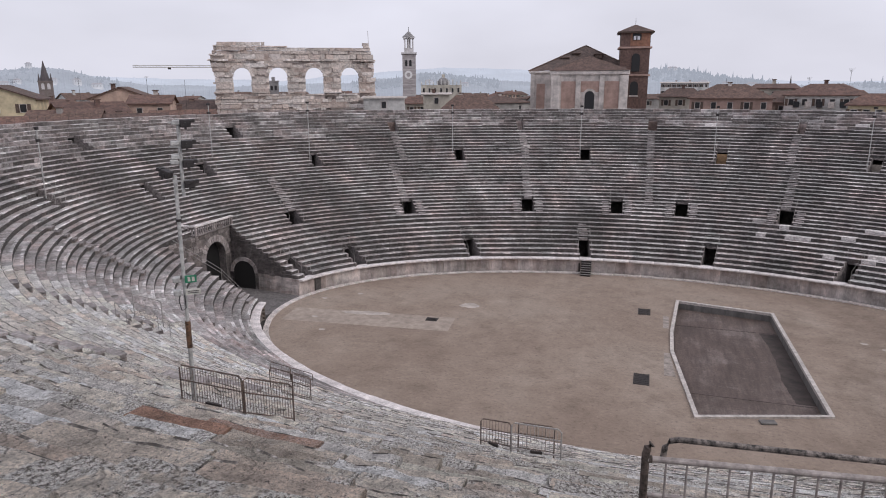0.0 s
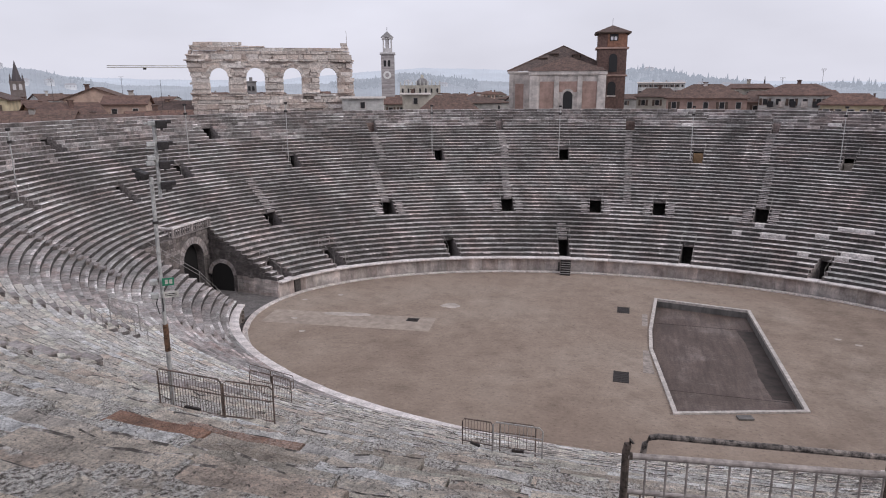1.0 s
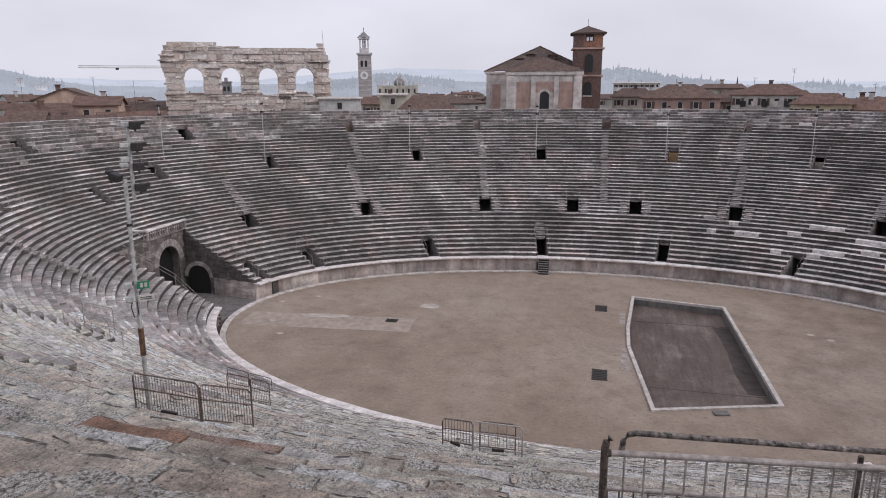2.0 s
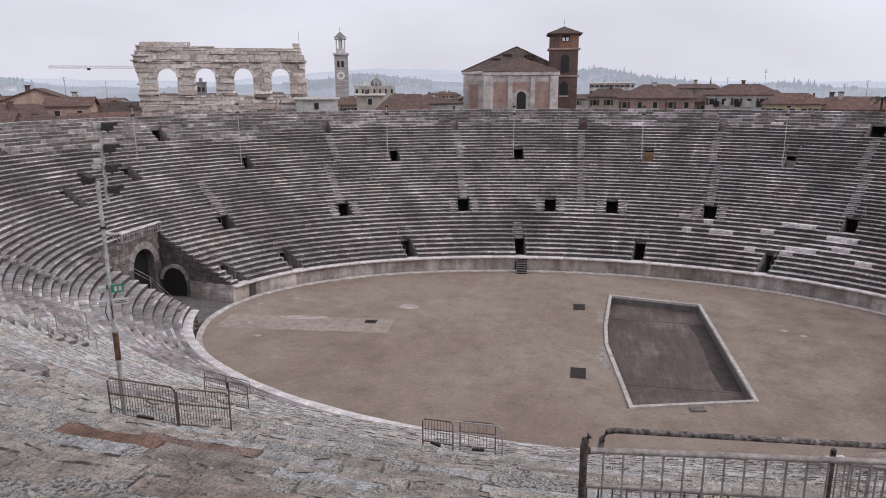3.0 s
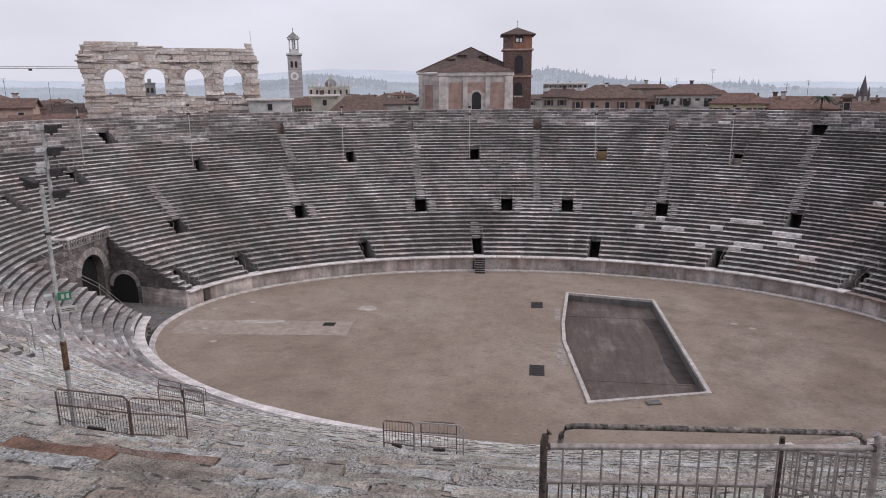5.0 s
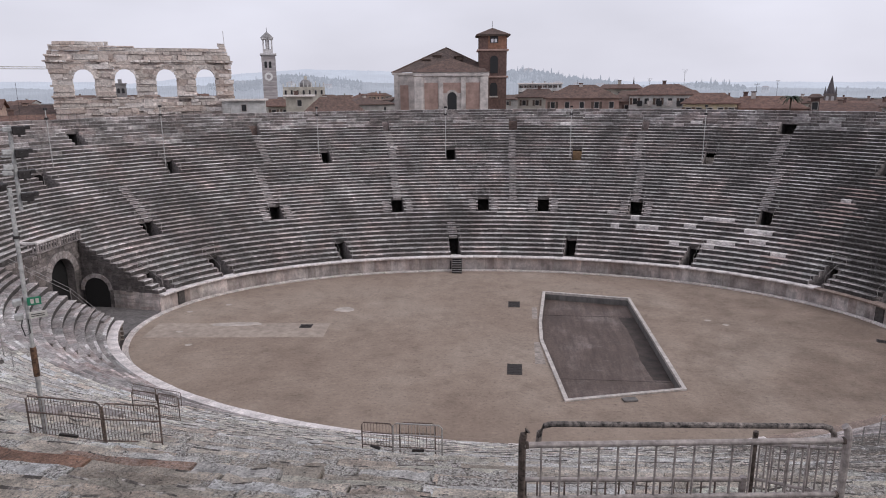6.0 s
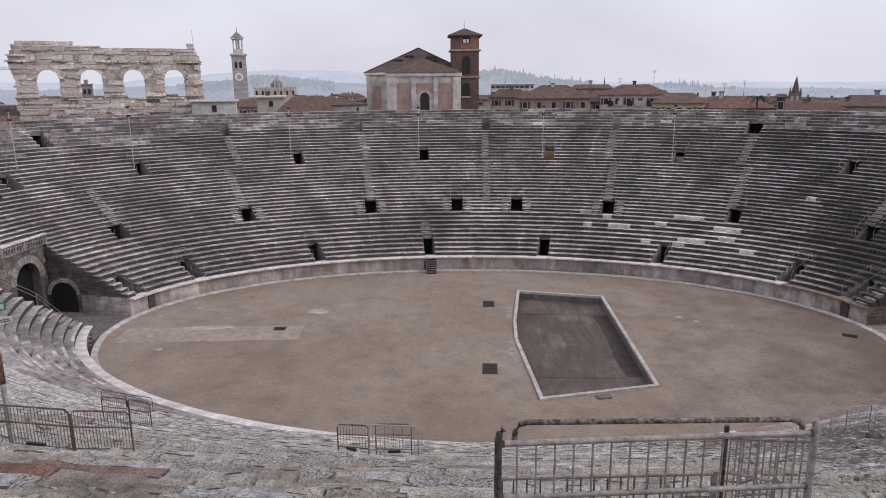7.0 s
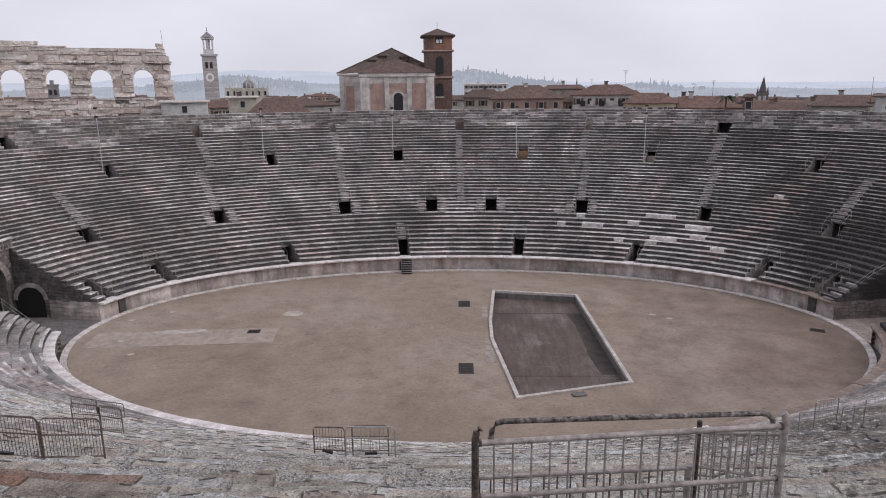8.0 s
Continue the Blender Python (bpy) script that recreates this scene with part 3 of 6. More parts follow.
terrace = mesh_ob("terrace", bm, M_WALL)
tagged(terrace, "worn stone walkway along the top of the tiers", "walkway", kind="structure")

# floors of the two gate passages
M_PAVE = stone("passage_paving", [(0.20, 0.19, 0.185), (0.25, 0.24, 0.235), (0.17, 0.165, 0.16)], False, amount=0.4)
M_PAVE_SANDY = stone("sandy_passage_floor", [(0.34, 0.29, 0.25), (0.38, 0.33, 0.29)], False, amount=0.4, low=0.5, high=0.74)
for x0, x1, mat, lab in ((-66, -37.45, M_PAVE, "dark grey paved floor of the gate passage"), (37.45, 66, M_PAVE_SANDY, "sandy beige floor of the gate passage")):
    passage = mesh_ob("passage_floor", box(x0, -8, -0.4, x1, 8, -0.03), mat)
    tagged(passage, lab, "floor", kind="structure")

# ---- the pit in the sand ----
def pit_floor_material():
    """Damp brown concrete with scuffs, run marks and drying edges."""
    m, nt, bsdf = nodes_of("stained_concrete")
    broad = noise_tex(nt, 0.22, 6, 0.65)
    c = ramp(nt, broad, [(0.34, (0.080, 0.058, 0.050)), (0.5, (0.122, 0.093, 0.082)), (0.64, (0.175, 0.143, 0.131))])
    runs = noise_tex(nt, 0.7, 7, 0.7, (2.2, 0.3, 1))
    c = blend(nt, "MULTIPLY", 0.8, c, ramp(nt, runs, [(0.34, (0.68,)), (0.5, (1.0,)), (0.66, (1.32,))]))
    scuff = noise_tex(nt, 0.8, 8, 0.75, (0.7, 1.6, 1))
    c = blend(nt, "MIX", ramp(nt, scuff, [(0.62, (0.0,)), (0.70, (0.45,))]), c, (0.30, 0.27, 0.26))
    fine = noise_tex(nt, 5.0, 8, 0.75)
    c = blend(nt, "MULTIPLY", 0.6, c, ramp(nt, fine, [(0.38, (0.7,)), (0.5, (1.0,)), (0.62, (1.2,))]))
    nt.links.new(c, bsdf.inputs["Base Color"])
    nt.links.new(ramp(nt, broad, [(0.36, (0.5,)), (0.6, (0.85,))]), bsdf.inputs["Roughness"])
    bsdf.inputs["Specular IOR Level"].default_value = 0.22
    return m


M_CONC = pit_floor_material()
M_WET = plain("wet_concrete", (0.058, 0.043, 0.037), 0.8, var=0.4, scale=1.1, relief=0.03)
M_PALE = plain("pale_concrete_border", (0.56, 0.51, 0.475), 0.85, var=0.3, scale=3.0)
M_GREYWALL = plain("pit_wall_concrete", (0.17, 0.16, 0.152), 0.8, var=0.3, scale=1.6, stretch=(1, 1, 0.25))
PIT_DEPTH = 0.76


def inset(poly, d):
    """A polygon moved inwards by d on every side."""
    n, out = len(poly), []
    cx, cy = sum(p[0] for p in poly) / n, sum(p[1] for p in poly) / n
    for i in range(n):
        p0, p1, p2 = (Vector(poly[(i + k) % n]) for k in (-1, 0, 1))
        e0, e1 = (p1 - p0).normalized(), (p2 - p1).normalized()
        n0, n1 = Vector((-e0.y, e0.x)), Vector((-e1.y, e1.x))
        if n0.dot(Vector((cx, cy)) - p1) < 0:
            n0, n1 = -n0, -n1
        b = (n0 + n1).normalized()
        out.append(p1 + b * d / max(b.dot(n0), 0.3))
    return [(p.x, p.y) for p in out]


pit = holder("pit")
tagged(pit, "sunken concrete pit with a pale border, damp floor", "pit", kind="structure")
inner = inset(PIT, 0.32)
bm = bmesh.new()
bm.faces.new([bm.verts.new((x, y, -PIT_DEPTH)) for x, y in PIT])
bmesh.ops.recalc_face_normals(bm, faces=bm.faces)
for f in bm.faces:
    if f.normal.z < 0:
        f.normal_flip()
part("pit_floor", bm, M_CONC, pit, "stained grey concrete floor")
for i in range(6):
    (ax, ay), (bx, by) = PIT[i], PIT[(i + 1) % 6]
    (cx, cy), (dx, dy) = inner[i], inner[(i + 1) % 6]
    for nm, z0, z1, mat in (("border", -0.12, 0.14, M_PALE), ("pit_wall", -PIT_DEPTH, -0.12, M_GREYWALL)):
        bm = bmesh.new()
        lo = [bm.verts.new((x, y, z0)) for x, y in ((ax, ay), (bx, by), (dx, dy), (cx, cy))]
        hi = [bm.verts.new((x, y, z1)) for x, y in ((ax, ay), (bx, by), (dx, dy), (cx, cy))]
        bm.faces.new(lo[::-1]), bm.faces.new(hi)
        for k in range(4):
            bm.faces.new((lo[k], lo[(k + 1) % 4], hi[(k + 1) % 4], hi[k]))
        bmesh.ops.recalc_face_normals(bm, faces=bm.faces)
        part(nm, bm, mat, pit)
for y0, x0, x1 in ((7.6, 3.3, 12.9), (-8.6, 3.9, 13.2)):
    part("floor_joint", box(x0, y0, -PIT_DEPTH - 0.01, x1, y0 + 0.06, -PIT_DEPTH + 0.012), M_WET, pit)
# the damp tongue along the long side starts at a joint and narrows away from it
rng = random.Random(21)
bm = bmesh.new()
prev = None
for k in range(33):
    y = 7.4 - 0.49 * k
    q = k / 32
    x = 11.3 + 0.25 * math.sin(q * 5.0) + (0.5 * q if q < 0.7 else 0.35 + 1.6 * (q - 0.7)) + 0.12 * noise.noise(Vector((0.0, y * 0.9, 4.0)))
    row = (bm.verts.new((x + rng.uniform(-0.05, 0.05), y, -PIT_DEPTH + 0.006)), bm.verts.new((12.98 + 0.012 * k, y, -PIT_DEPTH + 0.006)))
    if prev:
        bm.faces.new((prev[0], row[0], row[1], prev[1]))
    prev = row
part("damp_stain", bm, M_WET, pit, "dark damp streak on the floor")
M_APRON = plain("dusty_concrete_strip", (0.36, 0.31, 0.275), 0.9, var=0.35, scale=2.0)
for x0, y0, x1, y1 in ((2.15, 4.2, 2.7, 7.9), (2.1, -7.4, 2.62, -2.3)):
    bm = bmesh.new()
    vs = [bm.verts.new((x, y, 0.012)) for x, y in ((x0, y0), (x1 + (0.4 if y0 < 0 else 0.0), y0), (x1 + 0.05, y1), (x0 + 0.05, y1))]
    bm.faces.new(vs)
    low = [bm.verts.new((v.co.x, v.co.y, -0.1)) for v in vs]
    for k in range(4):
        bm.faces.new((vs[k], low[k], low[(k + 1) % 4], vs[(k + 1) % 4]))
    part("apron_slab", bm, M_APRON, pit, "pale concrete strip beside the border")
loose = mesh_ob("concrete_slab", box(-0.55, -0.3, 0.0, 0.55, 0.3, 0.14, 0.02), M_GREYWALL)
loose.matrix_world = pose(9.0, -13.75, 0.0, 0, 0, 14)
tagged(loose, "small grey concrete slab lying beside the pit border", "slab")

# ---- hatches in the sand ----
M_GRATE = plain("dark_iron_grate", (0.05, 0.042, 0.04), 0.7, 0.3, scale=20)


def hatch(x, y, w, d, rz, label):
    h = holder("floor_hatch", pose(x, y, 0.0, 0, 0, rz))
    tagged(h, label, "hatch", "hatches in the sand")
    part("plate", box(-w / 2, -d / 2, -0.05, w / 2, d / 2, 0.012), M_GRATE, h)
    for k in range(7):
        yy = -d / 2 + 0.08 + (d - 0.16) * k / 6
        part("grate_bar", box(-w / 2 + 0.04, yy - 0.03, 0.012, w / 2 - 0.04, yy + 0.03, 0.03), M_GRATE, h)
    for sx in (-1, 1):
        part("frame_bar", box(sx * w / 2 - 0.05, -d / 2, 0.0, sx * w / 2 + 0.05, d / 2, 0.04), M_GRATE, h)


hatch(0.34, -8.7, 1.15, 2.2, 0, "dark brown iron hatch let into the sand")
hatch(0.31, 8.77, 1.15, 2.0, 0, "dark iron hatch with a grating in the sand")
hatch(-20.4, 0.2, 1.1, 1.0, 4, "small dark iron hatch in the sand")
hatch(34.3, 0.35, 1.2, 0.9, -25, "dull iron drain cover in the sand")

# pale worn patches on the sand
M_SAND_PALE = plain("pale_worn_sand", (0.47, 0.41, 0.365), 0.95, var=0.25, scale=0.8)


def sand_patch(cx, cy, rx, ry, seed, rz=0):
    bm = bmesh.new()
    rng = random.Random(seed)
    ring_v = []
    for k in range(28):
        a = 2 * math.pi * k / 28
        r = 1 + rng.uniform(-0.13, 0.13)
        ring_v.append(bm.verts.new((rx * r * math.cos(a), ry * r * math.sin(a), 0)))
    bm.faces.new(ring_v)
    ob = mesh_ob("sand_patch", bm, M_SAND_PALE)
    ob.matrix_world = pose(cx, cy, 0.006, 0, 0, rz)
    tagged(ob, "pale worn patch on the packed sand", "sand patch", kind="structure")


M_SAND_STRIP = plain("trodden_sand", (0.375, 0.31, 0.26), 0.95, var=0.22, scale=1.2)
strip = mesh_ob("sand_strip", box(-9.0, -2.0, 0.0, 8.5, 2.0, 0.004), M_SAND_STRIP)
strip.matrix_world = pose(-26.5, -1.4, 0, 0, 0, 5)
tagged(strip, "slightly paler strip of trodden sand", "sand strip", kind="structure")
sand_patch(-27.6, 0.2, 2.6, 0.6, 3, 8)
sand_patch(-17.8, 5.6, 1.1, 0.8, 4)
for x, y in ((-34.2, 3.6), (-32.4, -2.3), (-31, 6.2), (21.2, 3.9), (19.8, 5.1), (-29.9, -5.6)):
    sand_patch(x, y, 0.35, 0.25, int(x * 10))


# ---- openings in the tiers ----
M_INSIDE = stone("opening_stone", [(0.24, 0.22, 0.21), (0.30, 0.28, 0.27), (0.20, 0.185, 0.18)], True, amount=0.8)


def vomitory(deg, u, rows, w, label, rail=True, blocked=None, walled=None):
    m = radial(u, deg)
    z0 = ring(u)[0]
    tread = (on_ring(u + rows, deg) - on_ring(u, deg)).xy.length / rows
    rise = (ring(u + rows)[0] - z0) / rows
    deep = tread * rows
    v = holder("vomitory", m)
    tagged(v, label, "stair opening", "openings in the seating tiers")
    for s in (-1, 1):
        bm = bmesh.new()
        for j in range(rows):
            a, b = sorted((s * (w / 2 - 0.02), s * (w / 2 + 0.22)))
            add_box(bm, a, 0.06 + j * tread, -2.2, b, 0.06 + (j + 1) * tread, (j + 1) * rise - 0.035)
        part("side_wall", bm, M_INSIDE, v)
    part("lintel", box(-w / 2 - 0.1, deep - 0.03, rise * rows - 0.28, w / 2 + 0.1, deep + 0.5, rise * rows - 0.02), M_INSIDE, v)
    # tunnel and steps take the dark tone, painting in an unlit interior
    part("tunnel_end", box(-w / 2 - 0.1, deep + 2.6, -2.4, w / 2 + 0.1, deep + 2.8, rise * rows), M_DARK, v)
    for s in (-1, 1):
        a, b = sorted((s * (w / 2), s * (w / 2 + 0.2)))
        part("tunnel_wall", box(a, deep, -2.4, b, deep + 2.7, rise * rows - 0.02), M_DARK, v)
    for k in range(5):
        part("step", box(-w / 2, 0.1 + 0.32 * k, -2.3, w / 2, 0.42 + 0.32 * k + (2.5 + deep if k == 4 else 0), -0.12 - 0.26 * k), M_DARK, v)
    if blocked:
        part("board", box(-w / 2 + 0.06, deep - 0.3, -0.6, w / 2 - 0.06, deep - 0.24, rise * rows * (0.72 if blocked is M_PLY else 0.45), 0.01), blocked, v, "tan plywood board" if blocked is M_PLY else "low pale board")
    if walled:
        part("infill_wall", box(-w / 2, deep - 0.3, -0.2, w / 2, deep - 0.1, rise * rows - 0.28, 0.02), walled, v, "walled up with rough masonry")
    if rail:
        r = holder("railing")
        r.parent = v
        for s in (-1, 1):
            for j in (0.4, rows + 0.2):
                x, y, z = s * (w / 2 + 0.12), j * tread, (min(int(j), rows) + 1) * rise
                part("post", tube([(x, y, z - 0.2), (x, y, z + 0.92)], 0.022, 6), M_GALV, r)
            zb = rise
            part("handrail", tube([(s * (w / 2 + 0.12), 0.4 * tread, zb + 0.9), (s * (w / 2 + 0.12), (rows + 0.2) * tread, (rows + 1) * rise + 0.9)], 0.014, 6), M_GALV, r)
        for dz in (0.5, 0.9):
            part("crossbar", tube([(-w / 2 - 0.12, (rows + 0.2) * tread, (rows + 1) * rise + dz), (w / 2 + 0.12, (rows + 0.2) * tread, (rows + 1) * rise + dz)], 0.018, 6), M_GALV, r)


M_BOARD = plain("pale_grey_board", (0.42, 0.37, 0.32), 0.8, var=0.25, scale=4)
M_PLY = plain("tan_plywood", (0.42, 0.27, 0.15), 0.8, var=0.25, scale=4)
for d, w in LOW:
    vomitory(d, 0, 4, w, "dark stair opening above the podium with steel railing")
for d, w in MID:
    vomitory(d, 10, 4, w, "square dark stair opening halfway up the stone tiers")
for d, w in UPPER:
    vomitory(d, 26, 4, w, "dark stair opening high in the tiers, railed", blocked=M_PLY if d == 80.0 else M_BOARD if d == 60.0 else None)
INFILL = {"brown": stone("brown_infill", [(0.20, 0.145, 0.125), (0.25, 0.19, 0.165)], True, amount=0.4), "pale": stone("pale_infill", [(0.42, 0.35, 0.325), (0.48, 0.42, 0.40)], True, amount=0.25)}
for d, w in TOP:
    vomitory(d, 36, 4, w, "walled-up niche near the top of the tiers" if d in WALLED else "shallow dark opening near the top of the tiers", rail=False, walled=INFILL.get(WALLED.get(d)))
vomitory(234.0, 14, 4, 1.7, "stair opening between worn seats with a steel railing")
vomitory(287.0, 17, 4, 1.8, "stair opening between worn seats with a steel railing")
vomitory(179.0, 22, 5, 1.3, "narrow dark flight cut into the tiers", rail=False)


# ---- narrow stair flights between the seats ----
M_STEP = stone("step_stone", [(0.33, 0.31, 0.30), (0.40, 0.38, 0.37), (0.27, 0.25, 0.245)], True, amount=0.6)


# darker copy of the step stone, for the shadowed notches under the treads
M_STEP_SHADE = stone("shaded_step_stone", [(0.24, 0.215, 0.20), (0.32, 0.29, 0.27), (0.19, 0.17, 0.155)], True, amount=0.6)


def stair_flight(deg, u0, u1, w=1.1):
    h = holder("stair_flight", radial(u0, deg))
    tagged(h, "small worn stone steps set between the seat rows", "steps", "stair flights in the tiers")
    inv = h.matrix_world.inverted()
    rng = random.Random(int(deg * 10 + u0))
    for u in range(u0, u1):
        m = inv @ radial(u, deg)
        rise = ring(u + 1)[0] - ring(u)[0]
        t = (on_ring(u + 1, deg) - on_ring(u, deg)).xy.length
        bm = bmesh.new()
        add_box(bm, -w / 2 + rng.uniform(-0.05, 0.05), -t * 0.5, -0.1, w / 2 + rng.uniform(-0.05, 0.05), 0.02, rise * rng.uniform(0.46, 0.56), m)
        step = part("step", bm, M_STEP_SHADE if 200 < deg < 300 else M_STEP, h)
        if deg > 200:
            bm = bmesh.new()
            top = rise * 0.58
            add_box(bm, -w / 2 - 0.03, -t * 0.54, top, w / 2 - 0.06, 0.0, top + 0.09, m)
            part("tread", bm, M_STEP, step, "pale worn tread slab")


for d, u0, u1 in ((109.8, 14, 26), (109.5, 27, 36), (90.0, 13, 26), (90.2, 27, 36), (69.6, 14, 26), (70.7, 27, 36), (132.2, 14, 26), (130.0, 27, 36), (49.2, 14, 26), (50.6, 27, 36), (101.0, 4, 8), (155.5, 14, 24), (26.5, 14, 26), (231.2, 15, 27), (205.6, 12, 25), (250.8, 29, 36), (255.4, 26, 31), (216.0, 2, 7)):
    stair_flight(d, u0, u1)


for d, w in MID[1:6]:
    a, b = ring(12)[1:]
    off = (w / 2 + 0.75) / speed(a, b, d)
    for s in (-1, 1):
        stair_flight(d + s * off, 10, 14, 0.95)
stair_flight(193.2, 1, 5, 1.5)
stair_flight(10.6, 0, 4, 1.2)


# ---- dark metal steps from the sand up to the podium ----
podium_stair = holder("podium_stair", pose(-7.0, 21.95, 0.0, 0, 0, 3))
tagged(podium_stair, "short dark metal stair against the podium wall", "stair")
M_STAIR = plain("dark_painted_steel", (0.045, 0.04, 0.04), 0.6, 0.4, scale=15)
M_TREAD = plain("worn_tread_steel", (0.30, 0.28, 0.27), 0.6, 0.4, scale=15)
for k in range(8):
    y, z = -1.15 + 0.26 * k, 0.23 * (k + 1)
    part("riser", box(-0.62, y, 0.0, 0.62, y + 0.25, z - 0.05), M_STAIR, podium_stair)
    part("tread", box(-0.66, y - 0.03, z - 0.05, 0.66, y + 0.24, z), M_TREAD, podium_stair)
# dark blocks at the wall face; their colour stands in for unlit openings
podium_niche = mesh_ob("drain_opening", box(-0.5, -0.04, 0.0, 0.5, 0.3, 1.2), M_DARK)
podium_niche.matrix_world = pose(-8.3, 22.63, 0.0, 0, 0, 3)
tagged(podium_niche, "dark block in place of an unlit square opening in the podium wall", "opening")
for d in (164.2, 15.0):
    c = on_oval(FLOOR_A + 0.86, FLOOR_B + 0.86, d, 0)
    m = radial(0, d)
    ob = mesh_ob("podium_doorway", box(-0.55, 0.0, 0.0, 0.55, 0.3, 1.55), M_DARK)
    m.translation = c
    ob.matrix_world = m
    tagged(ob, "dark block in place of an unlit low doorway in the podium wall", "doorway")

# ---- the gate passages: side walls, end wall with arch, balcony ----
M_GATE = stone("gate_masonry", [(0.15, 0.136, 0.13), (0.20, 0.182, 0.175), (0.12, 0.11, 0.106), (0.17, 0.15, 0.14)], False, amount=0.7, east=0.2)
M_GATE_BROWN = stone("brown_gate_masonry", [(0.20, 0.172, 0.155), (0.25, 0.22, 0.20), (0.17, 0.145, 0.13)], False, amount=0.5, grit=0.4)
M_VOUSS = stone("voussoir_stone", [(0.36, 0.335, 0.32), (0.46, 0.43, 0.415), (0.28, 0.26, 0.25), (0.40, 0.36, 0.335)], True, amount=0.45)
M_ASHLAR = stone("gate_ashlar", [(0.17, 0.15, 0.14), (0.30, 0.275, 0.26), (0.22, 0.19, 0.172), (0.13, 0.118, 0.112), (0.36, 0.33, 0.315), (0.20, 0.178, 0.165)], True, amount=0.5)


def arch_wall(w0, w1, h, t, cx, half, spring, z0=0.0, steps=14):
    """A wall in the x-z plane from w0 to w1 with a round-headed opening at cx."""
    bm = bmesh.new()
    pts = [(cx - half, z0)] + [(cx - half * math.cos(math.pi * k / steps), spring + half * math.sin(math.pi * k / steps)) for k in range(steps + 1)] + [(cx + half, z0)]
    for y in (0, t):
        mid = len(pts) // 2
        left = [(w0, z0), (w0, h), (cx, h)] + pts[mid::-1]
        right = [(cx, h), (w1, h), (w1, z0)] + pts[:mid - 1:-1]
        for poly in (left, right):
            bm.faces.new([bm.verts.new((x, y, z)) for x, z in poly])
    for (xa, za), (xb, zb) in zip(pts, pts[1:]):
        bm.faces.new([bm.verts.new(p) for p in ((xa, 0, za), (xa, t, za), (xb, t, zb), (xb, 0, zb))])
    for xa, za, xb, zb in ((w0, h, w1, h), (w0, z0, w0, h), (w1, z0, w1, h)):
        bm.faces.new([bm.verts.new(p) for p in ((xa, 0, za), (xa, t, za), (xb, t, zb), (xb, 0, zb))])
    bmesh.ops.remove_doubles(bm, verts=bm.verts, dist=0.001)
    bmesh.ops.recalc_face_normals(bm, faces=bm.faces)
    return bm


def voussoirs(parent, m, cx, half, spring, deep, n=13):
    for k in range(n):
        a0, a1 = math.pi * k / n + 0.012, math.pi * (k + 1) / n - 0.012
        bm = bmesh.new()
        q = []
        for a in (a0, a1):
            for r in (half + 0.01, half + deep):
                q.append((cx - r * math.cos(a), spring + r * math.sin(a)))
        q = [q[0], q[1], q[3], q[2]]
        f0 = [bm.verts.new(m @ Vector((x, -0.07, z))) for x, z in q]
        f1 = [bm.verts.new(m @ Vector((x, 0.1, z))) for x, z in q]
        bm.faces.new(f0), bm.faces.new(f1[::-1])
        for k2 in range(4):
            bm.faces.new((f0[k2], f1[k2], f1[(k2 + 1) % 4], f0[(k2 + 1) % 4]))
        bmesh.ops.recalc_face_normals(bm, faces=bm.faces)
        part("voussoir", bm, M_VOUSS, parent)


def gate(sign, lo, hi, rows, label):
    g = holder("gate_portal")
    tagged(g, label, "gate portal", kind="structure")
    base = 180.0 if sign < 0 else 0.0
    for edge, s in ((lo, -1), (hi, 1)):
        rng = random.Random(5)
        bm, pale = bmesh.new(), bmesh.new()
        for i in range(-1, rows):
            # coursed masonry under each row's end
            u0, u1 = max(i, 0), i + 1
            top = 1.82 if i < 0 else ring(i + 1)[0] - 0.03
            if i < 0:
                p, q = on_oval(FLOOR_A + 1.0, FLOOR_B + 1.0, edge, 0), on_ring(0, edge)
                p.z = q.z = 0
            else:
                p, q = on_ring(i, edge), on_ring(i + 1, edge)
                p.z = q.z = 0
            d = (q - p).xy.normalized()
            nx = Vector((-d.y, d.x, 0))
            if nx.dot(on_ring(5, (lo + hi) / 2) - on_ring(5, edge)) < 0:
                nx = -nx
            z = -0.1
            while z < top - 0.02:
                zt = min(z + rng.uniform(0.34, 0.46), top)
                a0, a1 = p + nx * (0.02 + rng.uniform(0, 0.07)), p - nx * 0.35
                b0, b1 = a0 + (q - p), a1 + (q - p)
                into = pale if i < 7 and zt < 2.0 else bm
                vs = [into.verts.new((v.x, v.y, zz)) for zz in (z + 0.03, zt - 0.012) for v in (a0, b0, b1, a1)]
                for f in ((0, 1, 5, 4), (4, 5, 6, 7), (0, 4, 7, 3), (1, 2, 6, 5), (0, 3, 2, 1)):
                    into.faces.new([vs[k] for k in f])
                z = zt
        bmesh.ops.recalc_face_normals(bm, faces=bm.faces)
        bmesh.ops.recalc_face_normals(pale, faces=pale.faces)
        part("side_wall", bm, M_GATE, g)
        part("plinth", pale, M_WALL if sign < 0 else M_GATE_BROWN, g)
    return g


gate_w = gate(-1, 171.0, 191.0, 13, "dark stone gate with two round arches and a balcony")
X_END = -47.1
m_end = Matrix(((0, -1, 0, X_END), (1, 0, 0, 0), (0, 0, 1, 0), (0, 0, 0, 1)))
bm = arch_wall(-6.6, 5.3, 7.25, 0.9, 2.2, 1.85, 4.1, -0.1)
bmesh.ops.transform(bm, matrix=m_end, verts=bm.verts)
part("end_wall", bm, M_GATE, gate_w, "dark rough masonry wall")
voussoirs(gate_w, m_end, 2.2, 1.85, 4.1, 0.8, 15)
